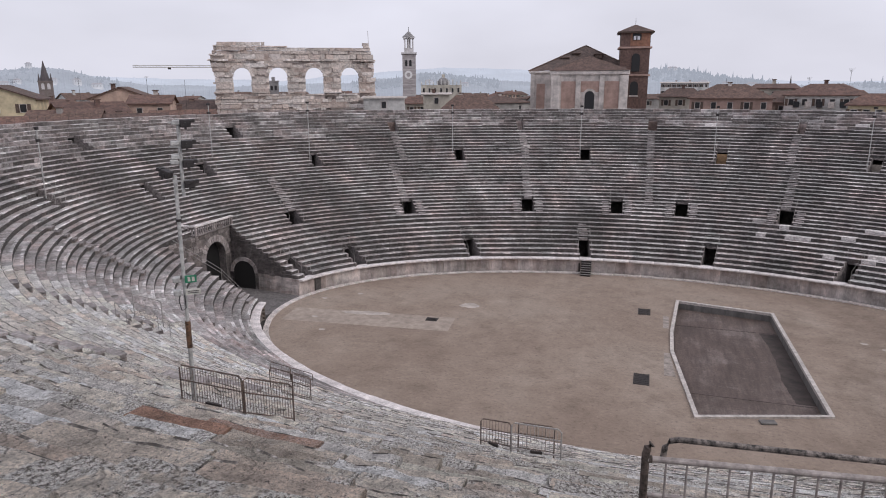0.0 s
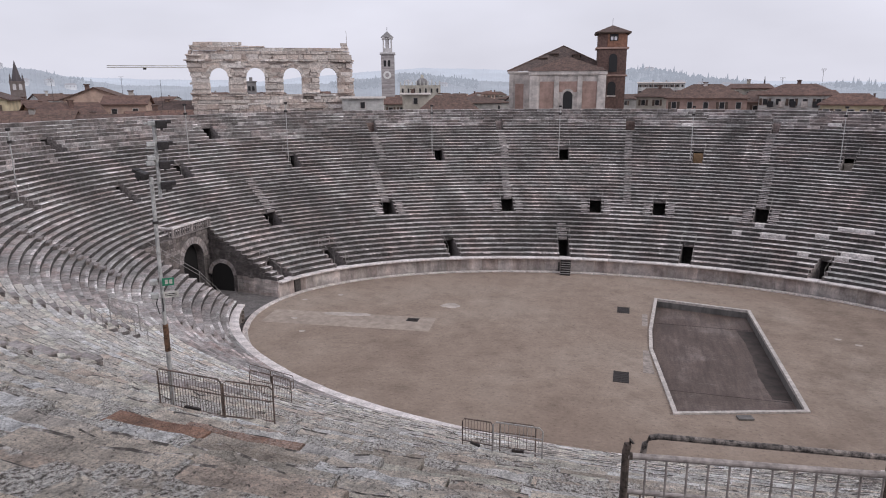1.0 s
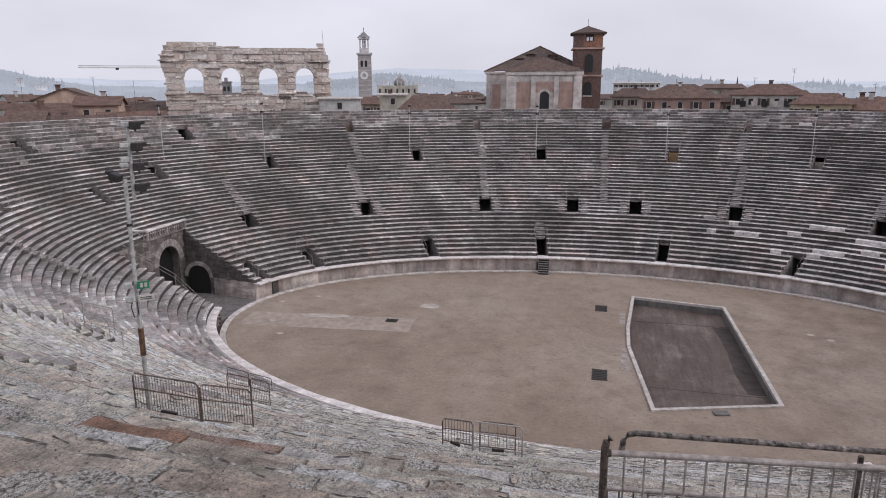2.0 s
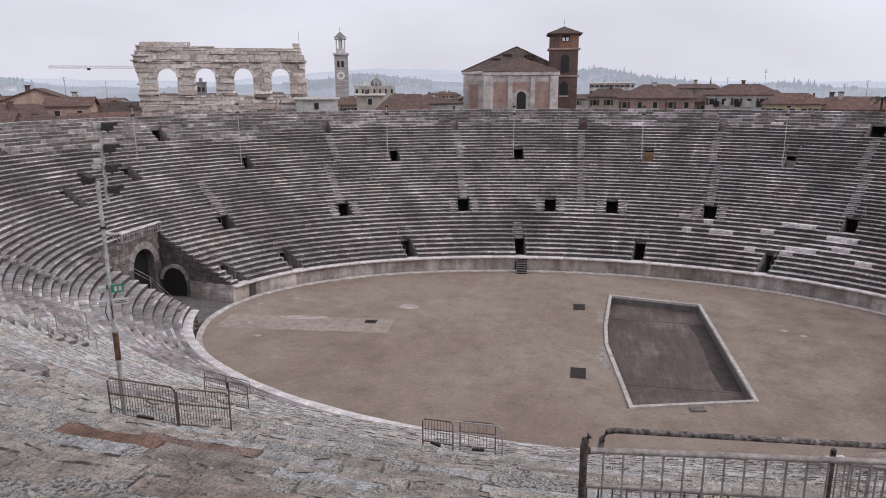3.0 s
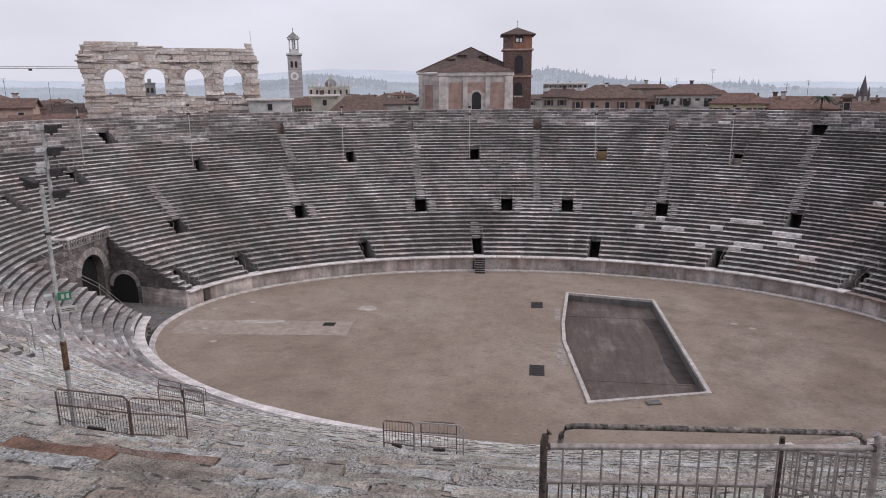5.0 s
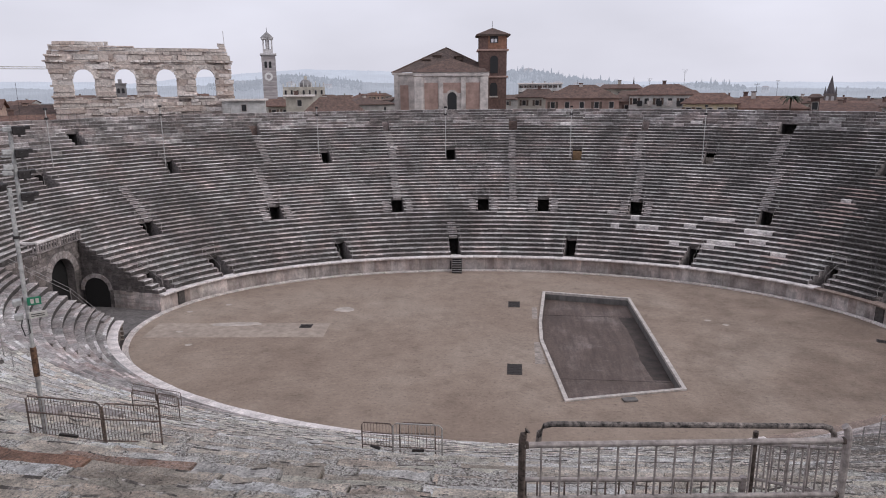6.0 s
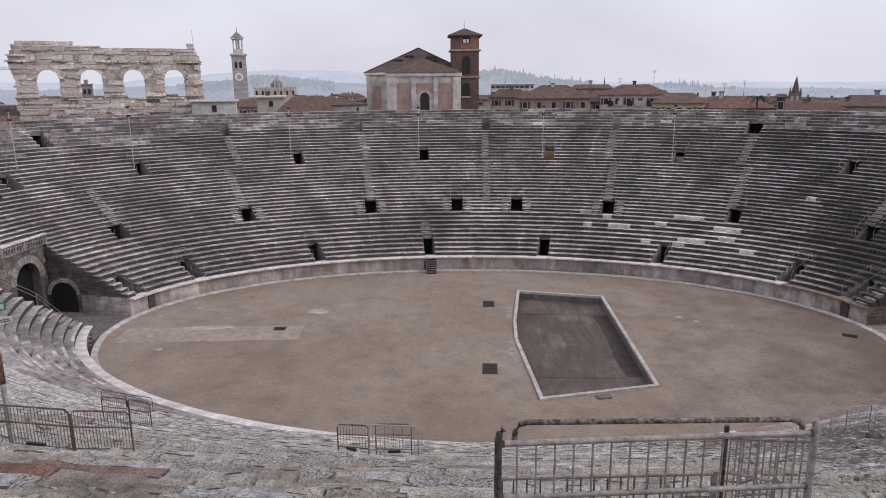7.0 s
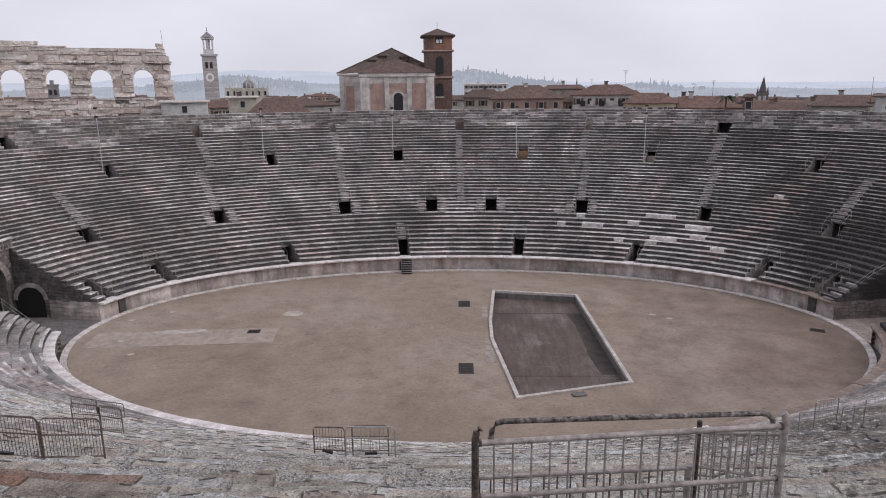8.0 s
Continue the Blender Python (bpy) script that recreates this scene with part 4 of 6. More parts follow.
# black slab proud of the side wall, in place of a real doorway
bm = bmesh.new()
n = 18
pts = [(-46.45, -0.05)] + [(-45.05 - 1.4 * math.cos(math.pi * k / n), 1.9 + 1.45 * math.sin(math.pi * k / n)) for k in range(n + 1)] + [(-43.65, -0.05)]
f0 = [bm.verts.new((x, 4.5, z)) for x, z in pts]
f1 = [bm.verts.new((x, 5.4, z)) for x, z in pts]
bm.faces.new(f0)
for k in range(len(pts)):
    k2 = (k + 1) % len(pts)
    bm.faces.new((f0[k], f0[k2], f1[k2], f1[k]))
bmesh.ops.recalc_face_normals(bm, faces=bm.faces)
# near-black colour puts the lack of light into doorways and vault
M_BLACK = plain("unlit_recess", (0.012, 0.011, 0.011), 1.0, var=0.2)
part("painted_dark_doorway", bm, M_BLACK, gate_w, "black panel standing in for an unlit doorway")
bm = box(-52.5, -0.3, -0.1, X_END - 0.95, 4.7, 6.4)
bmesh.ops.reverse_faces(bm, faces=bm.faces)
part("vault", bm, M_BLACK, gate_w, "vaulted passage with its darkness painted black")
voussoirs(gate_w, Matrix.Translation((0, 4.5, 0)), -45.05, 1.4, 1.9, 0.45, 11)
rng = random.Random(91)
zc = 0.0
while zc < 7.1:
    hc = min(rng.uniform(0.4, 0.62), 7.2 - zc)
    yc = -6.5
    while yc < 5.2:
        w = rng.uniform(0.55, 1.25)
        ym, zm = yc + w / 2, zc + hc / 2
        arch = abs(ym - 2.2) < 1.9 + w / 2 and zm < 4.1 or math.hypot(ym - 2.2, max(0, zm - 4.1)) < 2.75 + 0.3 * w
        if not arch:
            part("ashlar_block", box(X_END - 0.3, yc + 0.02, zc + 0.015, X_END + rng.uniform(0.02, 0.09), min(yc + w, 5.25) - 0.02, zc + hc - 0.015, 0.02), M_ASHLAR, gate_w)
        yc += w
    zc += hc
part("balcony_slab", box(-52.0, -1.35, 7.25, X_END + 0.2, 5.75, 7.42, 0.03), M_VOUSS, gate_w, "grey stone slab")
part("balustrade_rail", box(X_END - 0.1, -1.3, 8.28, X_END + 0.28, 5.7, 8.46, 0.02), M_COPE, gate_w)
part("balustrade_rail", box(-51.6, -1.3, 8.28, X_END + 0.05, -0.98, 8.46, 0.02), M_COPE, gate_w)
for k in range(17):
    y = -1.12 + 6.65 * k / 16
    part("baluster", tube([(X_END + 0.09, y, 7.4), (X_END + 0.09, y, 8.3)], 0.085 if k % 8 else 0.15, 6), M_VOUSS, gate_w)
for k in range(9):
    x = X_END - 0.35 - 4.0 * k / 8
    part("baluster", tube([(x, -1.13, 7.48), (x, -1.13, 8.3)], 0.085, 6), M_VOUSS, gate_w)

gate_e = gate(1, -8.0, 8.6, 12, "stone gate passage with a steel door")
bm = arch_wall(-6.2, 6.2, 6.9, 0.9, 0.0, 1.9, 3.6, -0.1)
bmesh.ops.transform(bm, matrix=Matrix(((0, 1, 0, 46.9), (1, 0, 0, 0), (0, 0, 1, 0), (0, 0, 0, 1))), verts=bm.verts)
part("end_wall", bm, M_GATE, gate_e)
part("painted_dark_doorway", box(43.6, 4.28, -0.05, 46.0, 5.2, 3.2), M_BLACK, gate_e, "black panel standing in for an unlit doorway")
part("steel_door", box(41.2, 4.28, 0.0, 42.6, 4.36, 2.0, 0.01), M_GALV, gate_e, "pale grey steel door")

# handrails that slope down beside the passages
for pts in ([(-47.4, -4.9, 7.9), (-41.5, -4.75, 5.0), (-38.9, -4.7, 2.7)], [(46.5, 4.9, 7.6), (41.5, 4.55, 4.9), (38.8, 4.2, 2.9)]):
    h = holder("stair_handrail")
    tagged(h, "thin steel handrail sloping down beside the gate passage", "handrail")
    for dz in (0.0, -0.4):
        part("rail", tube([(x, y, z + dz) for x, y, z in pts], 0.02, 6), M_GALV, h)
    for x, y, z in pts:
        part("post", tube([(x, y, z - 1.15), (x, y, z)], 0.03, 6), M_GALV, h)


# ---- barriers and railings on the tiers ----
def barrier(p0, p1, h, bars, material, label, box_at=None, r=0.024):
    p0, p1 = Vector(p0), Vector(p1)
    b = holder("crowd_barrier", Matrix.Translation(p0))
    tagged(b, label, "barrier", "steel barriers on the tiers")
    run = p1 - p0
    up = Vector((0, 0, 1))
    c = 0.08
    e = run.normalized() * c
    low = up * 0.10
    part("frame", tube([-up * 0.25, up * (h - c), up * h + e, run + up * h - e, run + up * (h - c), run - up * 0.25], r, 8), material, b)
    for k in (low, up * (h * 0.62)):
        part("rail", tube([k, run + k], r * 0.85, 6), material, b)
    for k in range(1, bars):
        q = run * (k / bars)
        part("bar", tube([q + low, q + up * (h * 0.97)], 0.006, 5), material, b)
    if box_at is not None:
        q = run * box_at
        bm = bmesh.new()
        add_box(bm, -0.02, -0.03, 0.05, 0.42 if h > 0.9 else 0.3, 0.03, 0.17 if h > 0.9 else 0.12, Matrix.Translation(q) @ Matrix.Rotation(math.atan2(run.y, run.x), 4, "Z"))
        part("foot_plate", bm, M_GRATE, b)


RB = "rusty grey steel crowd barrier standing on worn seats"
TB = "thin rusty barrier beside the lower seats"
barrier((-10.47, -49.42, 15.82), (-8.62, -49.67, 15.86), 0.98, 23, M_RUST, RB, 0.42, 0.02)
barrier((-8.58, -49.66, 15.86), (-7.69, -49.07, 15.54), 0.96, 18, M_RUST, RB, None, 0.02)
barrier((-15.0, -38.55, 10.5), (-13.66, -39.04, 10.67), 1.1, 12, M_RUST, TB, None, 0.022)
barrier((-13.62, -39.05, 10.67), (-12.43, -39.74, 10.9), 1.1, 11, M_RUST, TB, None, 0.022)
barrier((-21.3, -28.6, 6.1), (-19.45, -29.45, 6.3), 0.95, 12, M_RUST, TB, None, 0.022)
barrier((-19.4, -29.47, 6.3), (-17.54, -30.28, 6.5), 0.95, 12, M_RUST, TB, None, 0.022)
LB = "low grey steel barrier above the podium seats"
barrier((-4.2, -45.02, 13.36), (-3.25, -45.5, 13.6), 0.78, 10, M_RUST, LB, 0.3, 0.02)
barrier((-3.16, -45.9, 13.78), (-1.87, -45.82, 13.72), 0.84, 13, M_GALV, LB, 0.4, 0.022)
barrier((-3.05, -45.5, 13.6), (-2.1, -45.4, 13.55), 0.84, 4, M_RUST, LB, None, 0.018)
barrier((13.98, -36.83, 9.95), (16.2, -34.6, 9.0), 0.95, 6, M_GALV, "galvanised railing beside a stair opening")
barrier((15.3, -37.8, 10.55), (18.2, -36.3, 10.2), 0.95, 6, M_GALV, "galvanised railing beside a stair opening")

barrier((-31.3, -28.2, 8.7), (-30.7, -26.4, 7.7), 1.6, 9, M_GALV, "grey steel barrier at the head of a stair opening", None, 0.03)

rail = holder("stair_railing", Matrix.Translation((-0.039, -56.695, 18.7)))
tagged(rail, "galvanised tubular steel railing with thin upright bars", "railing")
run = Vector((2.673, 0.309, 0.0))
up, out = Vector((0, 0, 1)), Vector((-0.115, 0.993, 0)) * 0.03
M_PAINT = plain("worn_pinkish_grey_paint", (0.40, 0.352, 0.33), 0.6, 0.15, var=0.4, scale=14)
M_FLAKE = plain("flaking_dark_rust", (0.13, 0.10, 0.085), 0.8, 0.2, var=0.9, scale=16)
for q, mat in ((Vector(), M_FLAKE), (run, M_PAINT)):
    inward = run.normalized() * (1 if q.length < 1 else -1)
    part("post", tube([q - up * 0.2, q + up * 1.64, q + up * 1.70 + inward * 0.012, q + up * 1.73 + inward * 0.04], 0.031, 12), mat, rail)
for z, r in ((1.6, 0.026), (1.1, 0.024), (0.35, 0.024)):
    part("rail", tube([up * z, run + up * z], r, 12), M_PAINT, rail)
    for q in (Vector(), run):
        e = run.normalized() * (1 if q.length < 1 else -1)
        part("weld_collar", tube([q + up * z + e * 0.025, q + up * z + e * 0.05], r + 0.006, 10), M_FLAKE, rail)
for k in range(1, 17):
    q = run * (k / 17)
    part("bar", tube([q + up * 0.35, q + up * 1.6], 0.0095, 6), M_PAINT, rail)
la, lb = run * 0.05 + out, run * 0.965 + out
e = run.normalized()
loop = [la + up * 1.6, la + up * 1.70 + e * 0.01, la + up * 1.755 + e * 0.05, la + up * 1.77 + e * 0.11, lb + up * 1.715 - e * 0.11, lb + up * 1.70 - e * 0.05, lb + up * 1.65 - e * 0.01, lb + up * 1.58]
part("handrail_loop", tube(loop, 0.024, 10), plain("flaking_grey_paint", (0.25, 0.215, 0.195), 0.7, 0.2, var=0.9, scale=22), rail, "worn painted handrail loop")
back = holder("stair_railing", Matrix.Translation((0.0, -55.93, 18.5)))
tagged(back, "worn grey steel railing on the far side of the opening", "railing")
brun = Vector((2.08, 0.19, 0.0))
for z in (1.0, 0.3):
    part("rail", tube([up * z, brun + up * z], 0.024, 10), M_PAINT, back)
part("post", tube([-up * 0.2, up * 1.0], 0.03, 8), M_FLAKE, back)
part("post", tube([brun - up * 0.2, brun + up * 1.03], 0.034, 8), M_PAINT, back)
part("post", tube([brun - up * 0.2 + Vector((0.075, 0.01, 0)), brun + up * 1.5 + Vector((0.075, 0.01, 0))], 0.026, 8), M_FLAKE, back)
for k in range(1, 16):
    q = brun * (k / 16)
    part("bar", tube([q + up * 0.3, q + up * 1.0], 0.009, 6), M_RUST, back)
side_rail = holder("stair_railing", Matrix.Translation((2.2, -55.74, 18.45)))
tagged(side_rail, "worn steel railing closing the side of the opening", "railing")
srun = Vector((0.44, -0.6, 0.0))
for z0, z1, r in ((1.43, 1.74, 0.018), (1.06, 1.3, 0.016), (0.2, 0.4, 0.016)):
    part("rail", tube([up * z0, srun + up * z1], r, 8), M_PAINT, side_rail)
for k in range(0, 12):
    q = k / 11
    part("bar", tube([srun * q + up * (0.2 + 0.2 * q), srun * q + up * (1.43 + 0.31 * q)], 0.008, 6), M_PAINT, side_rail)


# ---- lamp posts ----
def spotlight(parent, m, size=0.3):
    """A floodlight on its bracket, pointing along the local y axis."""
    bm = bmesh.new()
    add_box(bm, -size / 2, -size * 0.5, -size * 0.36, size / 2, size * 0.5, size * 0.36, None, size * 0.08)
    bmesh.ops.transform(bm, matrix=m, verts=bm.verts)
    lamp = part("floodlight", bm, M_STAIR, parent, "black floodlight")
    bm = bmesh.new()
    for s in (-1, 1):
        add_box(bm, s * size * 0.52 - 0.012, -size * 0.1, -size * 0.55, s * size * 0.52 + 0.012, size * 0.1, size * 0.1)
    add_box(bm, -size * 0.53, size * 0.5, 0.02, size * 0.53, size * 0.85, size * 0.4)
    bmesh.ops.transform(bm, matrix=m, verts=bm.verts)
    part("bracket", bm, M_STAIR, lamp)


main_post = holder("lamp_post", pose(-10.15, -49.39, 15.7, -0.45, 0.55, 0))
tagged(main_post, "tall grey lamp post with black floodlights, rusted low down", "lamp post")
face = Matrix.Rotation(radians(39), 4, "Z")
part("pole", tube([(0, 0, -0.2), (-0.01, 0, 1.7)], 0.05, 12), M_POLE, main_post)
part("rusted_sleeve", tube([(-0.01, 0, 1.55), (-0.015, 0, 2.2)], 0.062, 12), plain("rust_flaking", (0.16, 0.09, 0.055), 0.9, 0.1, var=0.8, scale=9), main_post, "brown flaking rusty sleeve")
part("pole", tube([(-0.015, 0, 1.7), (-0.03, 0.0, 5.57)], 0.042, 12), M_POLE, main_post)
part("upper_mast", tube([(0.10, 0.08, 5.12), (0.09, 0.08, 6.8)], 0.04, 10), M_POLE, main_post)
for z, dx, sz in ((6.7, 0.22, 0.23), (6.25, 0.22, 0.23), (5.83, 0.22, 0.23), (5.38, 0.22, 0.23)):
    spotlight(main_post, face @ Matrix.Translation((dx + 0.05, 0.0, z)) @ Matrix.Rotation(radians(-90), 4, "Z"), sz)
spotlight(main_post, face @ Matrix.Translation((-0.2, 0.0, 5.62)) @ Matrix.Rotation(radians(60), 4, "Z") @ Matrix.Rotation(radians(20), 4, "X"), 0.22)
for z, a in ((6.28, -0.06), (5.98, -0.07), (5.87, -0.1), (6.72, 0.0)):
    bm = bmesh.new()
    add_box(bm, a, -0.07, z - 0.05, a + 0.17, 0.07, z + 0.05, face, 0.015)
    part("ballast_box", bm, M_POLE, main_post, "pale grey ballast box")
for z in (6.72, 6.2, 5.85, 5.45):
    bm = bmesh.new()
    add_box(bm, -0.08, -0.02, z - 0.02, 0.25, 0.02, z + 0.02, face)
    part("cross_arm", bm, M_POLE, main_post)
for z in (4.57,):
    part("clamp", tube([(-0.025, 0, z - 0.03), (-0.025, 0, z + 0.03)], 0.068, 12), M_STAIR, main_post)
for z, mat, w, h, lab in ((3.23, plain("green_sign_paint", (0.02, 0.20, 0.11), 0.5, var=0.1), 0.25, 0.17, "green exit sign"), (2.93, plain("pale_sign_paint", (0.55, 0.54, 0.50), 0.6, var=0.2), 0.33, 0.14, "pale notice board")):
    bm = bmesh.new()
    add_box(bm, 0.0, -0.12, z - h / 2, w, -0.1, z + h / 2, face)
    sg = part("sign_board", bm, mat, main_post, lab)
    marks = [(0.06, 0.12, -0.05, 0.05), (0.15, 0.21, -0.05, 0.05)] if h > 0.15 else [(0.04, w - 0.05, -0.03, -0.015), (0.04, w - 0.05, 0.01, 0.025)]
    for x0, x1, za, zb in marks:
        bm = bmesh.new()
        add_box(bm, x0, -0.126, z + za, x1, -0.121, z + zb, face)
        part("sign_mark", bm, M_PALE if h > 0.15 else M_STAIR, sg)
for z in (3.15, 2.84):
    bm = bmesh.new()
    add_box(bm, -0.26, -0.08, z, -0.09, 0.08, z + 0.13, face, 0.02)
    part("junction_box", bm, M_POLE, main_post, "grey junction box")
part("cable", tube([(-0.08, -0.08, 2.9), (-0.12, -0.1, 2.7), (-0.06, -0.1, 2.48), (0.05, -0.09, 2.55), (0.03, -0.08, 2.85)], 0.012, 5), M_STAIR, main_post)


def thin_post(deg, u, h):
    p = holder("thin_lamp_post", Matrix.Translation(on_ring(u, deg, 0.1)))
    tagged(p, "thin pale steel lamp post standing on the tiers", "lamp post", "thin lamp posts")
    part("pole", tube([(0, 0, -0.3), (0, 0, h)], 0.055, 8), M_POLE, p)
    part("base_collar", tube([(0, 0, 0), (0, 0, 0.5)], 0.085, 8), M_GALV, p)
    for k, z in enumerate((h - 0.1, h - 1.2)):
        bm = bmesh.new()
        add_box(bm, -0.22, -0.12, z - 0.12, 0.22, 0.12, z + 0.14, Matrix.Rotation(radians(deg + 90), 4, "Z"), 0.03)
        part("fitting", bm, M_STAIR, p, "small dark lamp fitting")


for d, u, h in ((196.5, 28.6, 6.3), (146.2, 28.0, 8.0), (121.5, 27.4, 7.6), (100.9, 26.2, 7.9), (81.0, 26.2, 7.9), (60.8, 26.3, 8.0), (162.5, 30.5, 7.0)):
    thin_post(d, u, h)

# fence along the top of the tiers
rim_fence = holder("rim_fence")
tagged(rim_fence, "low thin iron fence along the top of the tiers", "fence")
for k in range(64):
    d = 132 + k * 1.05
    p = on_ring(44, d)
    part("fence_post", tube([p - up * 0.1, p + up * 0.75], 0.022, 5), M_RUST, rim_fence)
part("fence_rail", tube([on_ring(44, 132 + k * 1.05, 0.72) for k in range(64)], 0.016, 5), M_RUST, rim_fence)


# ---- the ruined outer ring with its arches ----
ruin = holder("ruined_arcade", pose(-65.7, 54.0, 0, 0, 0, 29.5))
tagged(ruin, "pale ruined limestone arcade, four open arches, broken top", "ruined arcade")
RUIN_ARCHES = [(-8.5, 1.6), (-2.05, 1.65), (4.6, 1.65), (11.25, 1.68)]
SPRING, SILL = 25.0, 21.9


def ruin_top(x):
    for x1, z in ((-4.1, 31.0), (-1.5, 30.1), (-0.3, 30.55), (5.2, 30.2), (13.6, 30.1), (15.0, 31.0)):
        if x < x1:
            return z
    return 28.9


def ruin_block(x0, x1, z0, z1, rng, thick=1.3):
    j = rng.uniform(-0.3, 0.2)
    c = Vector(((x0 + x1) / 2, 0, (z0 + z1) / 2))
    hx, hz = (x1 - x0) / 2 - 0.03, (z1 - z0) / 2 - 0.028
    bm = box(-hx, -thick / 2 - j, -hz, hx, thick / 2, hz)
    for v in bm.verts:
        v.co += Vector((rng.uniform(-0.09, 0.05), rng.uniform(-0.12, 0.12), rng.uniform(-0.06, 0.03)))
    ob = part("ashlar_block", bm, M_RUIN, ruin)
    ob.location = c


rng = random.Random(31)
z = 18.9
while z < 31.0:
    h = rng.choice((0.34, 0.42, 0.55, 0.62, 0.78, 0.9)) * rng.uniform(0.92, 1.06)
    mid = z + h / 2
    left = -13.4 + rng.uniform(-0.25, 0.2)
    if mid > 27.6:
        left = -14.1 + rng.uniform(-0.3, 0.3) + max(0, mid - 28.6) * 0.55
    elif mid > 25.0:
        left = -13.3 - (mid - 25.0) * 0.25
    right = 16.0 + rng.uniform(-0.35, 0.15) - max(0, mid - 28.4) * 0.38
    holes = []
    if SILL < mid:
        for cx, half in RUIN_ARCHES:
            r = half + 0.3
            if mid < SPRING:
                holes.append((cx - half, cx + half))
            elif mid - SPRING < r:
                e = math.sqrt(r * r - (mid - SPRING) ** 2)
                holes.append((cx - e, cx + e))
    x = left
    spans = []
    for a, b in holes:
        spans.append((x, a))
        x = b
    spans.append((x, right))
    for a, b in spans:
        at = a
        while at < b - 0.05:
            end = at + rng.choice((0.7, 1.1, 1.6, 2.2, 3.0, 3.8)) * rng.uniform(0.85, 1.15)
            if b - end < 0.5:
                end = b
            end = min(end, b)
            if mid < ruin_top((at + end) / 2) and end - at > 0.12:
                ruin_block(at, end, z, z + h, rng)
            at = end
    z += h
for a, b, z0, z1 in ((-12.9, -10.25, 18.9, 27.5), (-6.8, -3.8, 18.9, 29.6), (-0.3, 2.85, 18.9, 29.6), (6.35, 9.45, 18.9, 29.6), (13.05, 15.3, 18.9, 28.0), (-12.9, 15.3, 18.9, 21.7), (-12.6, 15.0, 27.4, 29.6)):
    part("rubble_core", box(a, -0.35, z0, b, 0.45, z1), M_WALL, ruin)
for cx, half in RUIN_ARCHES:
    n = 9
    for k in range(n):
        a0, a1 = math.pi * k / n + 0.015, math.pi * (k + 1) / n - 0.015
        r0, r1, j = half, half + 0.66 + rng.uniform(-0.08, 0.1), rng.uniform(0, 0.1)
        bm = bmesh.new()
        q = [(cx - r * math.cos(a), SPRING + r * math.sin(a)) for r, a in ((r0, a0), (r1, a0), (r1, a1), (r0, a1))]
        f0 = [bm.verts.new((x, -0.86 - j, zz)) for x, zz in q]
        f1 = [bm.verts.new((x, 0.62, zz)) for x, zz in q]
        bm.faces.new(f0), bm.faces.new(f1[::-1])
        for k2 in range(4):
            bm.faces.new((f0[k2], f1[k2], f1[(k2 + 1) % 4], f0[(k2 + 1) % 4]))
        bmesh.ops.recalc_face_normals(bm, faces=bm.faces)
        part("voussoir", bm, M_RUIN, ruin)
for a, b in ((-13.6, -10.1), (-6.9, -3.7), (6.3, 9.5), (12.95, 15.9)):
    part("impost", box(a, -0.95, 22.0, b, 0.7, 22.25, 0.03), M_RUIN, ruin)
for a, b, z0 in ((-14.3, -9.4, 27.75), (-7.2, -5.2, 27.8), (-1.0, 2.0, 27.75), (6.0, 8.6, 27.8), (11.8, 16.1, 27.75), (-14.0, -11.2, 28.7), (-3.9, -2.6, 26.9), (3.1, 4.2, 26.95)):
    at = a
    while at < b - 0.3:
        w = min(rng.uniform(0.6, 1.5), b - at)
        part("cornice_block", box(at + 0.03, -0.65 - rng.uniform(0.35, 0.65), z0 + rng.uniform(-0.04, 0.04), at + w - 0.03, -0.4, z0 + rng.uniform(0.22, 0.34), 0.03), M_RUIN, ruin)
        at += w
part("pier_base", box(-13.6, -0.5, -1.6, 16.1, 0.9, 18.9), M_WALL, ruin)
part("flagpole", tube([(15.0, 0, 30.5), (14.9, 0, 33.4)], 0.04, 5), M_GALV, ruin)

# ---- houses and churches ----
M_TILE = stone("roof_tiles", [(0.135, 0.088, 0.070), (0.175, 0.112, 0.088), (0.108, 0.073, 0.062)], True, stain=(0.07, 0.055, 0.05), amount=0.6, fine=2.2, low=0.4, high=0.7)
# darker copy of the roof tiles; carries the nave slope's shade
M_TILE_SHADED = stone("shaded_dark_tiles", [(0.115, 0.084, 0.073), (0.145, 0.102, 0.086), (0.098, 0.075, 0.067)], True, stain=(0.045, 0.04, 0.038), amount=0.6, fine=2.2, low=0.4, high=0.7)
M_TILE_RED = stone("red_roof_tiles", [(0.170, 0.100, 0.078), (0.205, 0.122, 0.094), (0.140, 0.086, 0.069)], True, stain=(0.08, 0.06, 0.055), amount=0.5, fine=2.2)
M_BRICK = plain("old_red_brick", (0.165, 0.105, 0.09), 0.9, var=0.35, scale=2.5)
M_BRICK_PALE = plain("pale_pink_render", (0.43, 0.295, 0.25), 0.9, var=0.25, scale=0.8)
M_PILASTER = plain("pale_grey_render", (0.62, 0.565, 0.53), 0.9, var=0.35, scale=0.7)
# for panes; also painted darkness of unlit bell openings and the church door
M_GLASS = plain("dark_glass_and_openings", (0.016, 0.016, 0.018), 0.55, var=0.1)
WALLS = [plain(n, c, 0.9, var=0.28, scale=0.6) for n, c in (("ochre_render", (0.70, 0.60, 0.41)), ("orange_render", (0.60, 0.44, 0.36)), ("cream_render", (0.56, 0.52, 0.45)), ("white_render", (0.66, 0.65, 0.63)), ("pink_render", (0.34, 0.25, 0.215)), ("grey_render", (0.40, 0.38, 0.36)))]
W_FAR = plain("grey_tower_stone", (0.27, 0.26, 0.26), 0.9, var=0.25, scale=0.6)
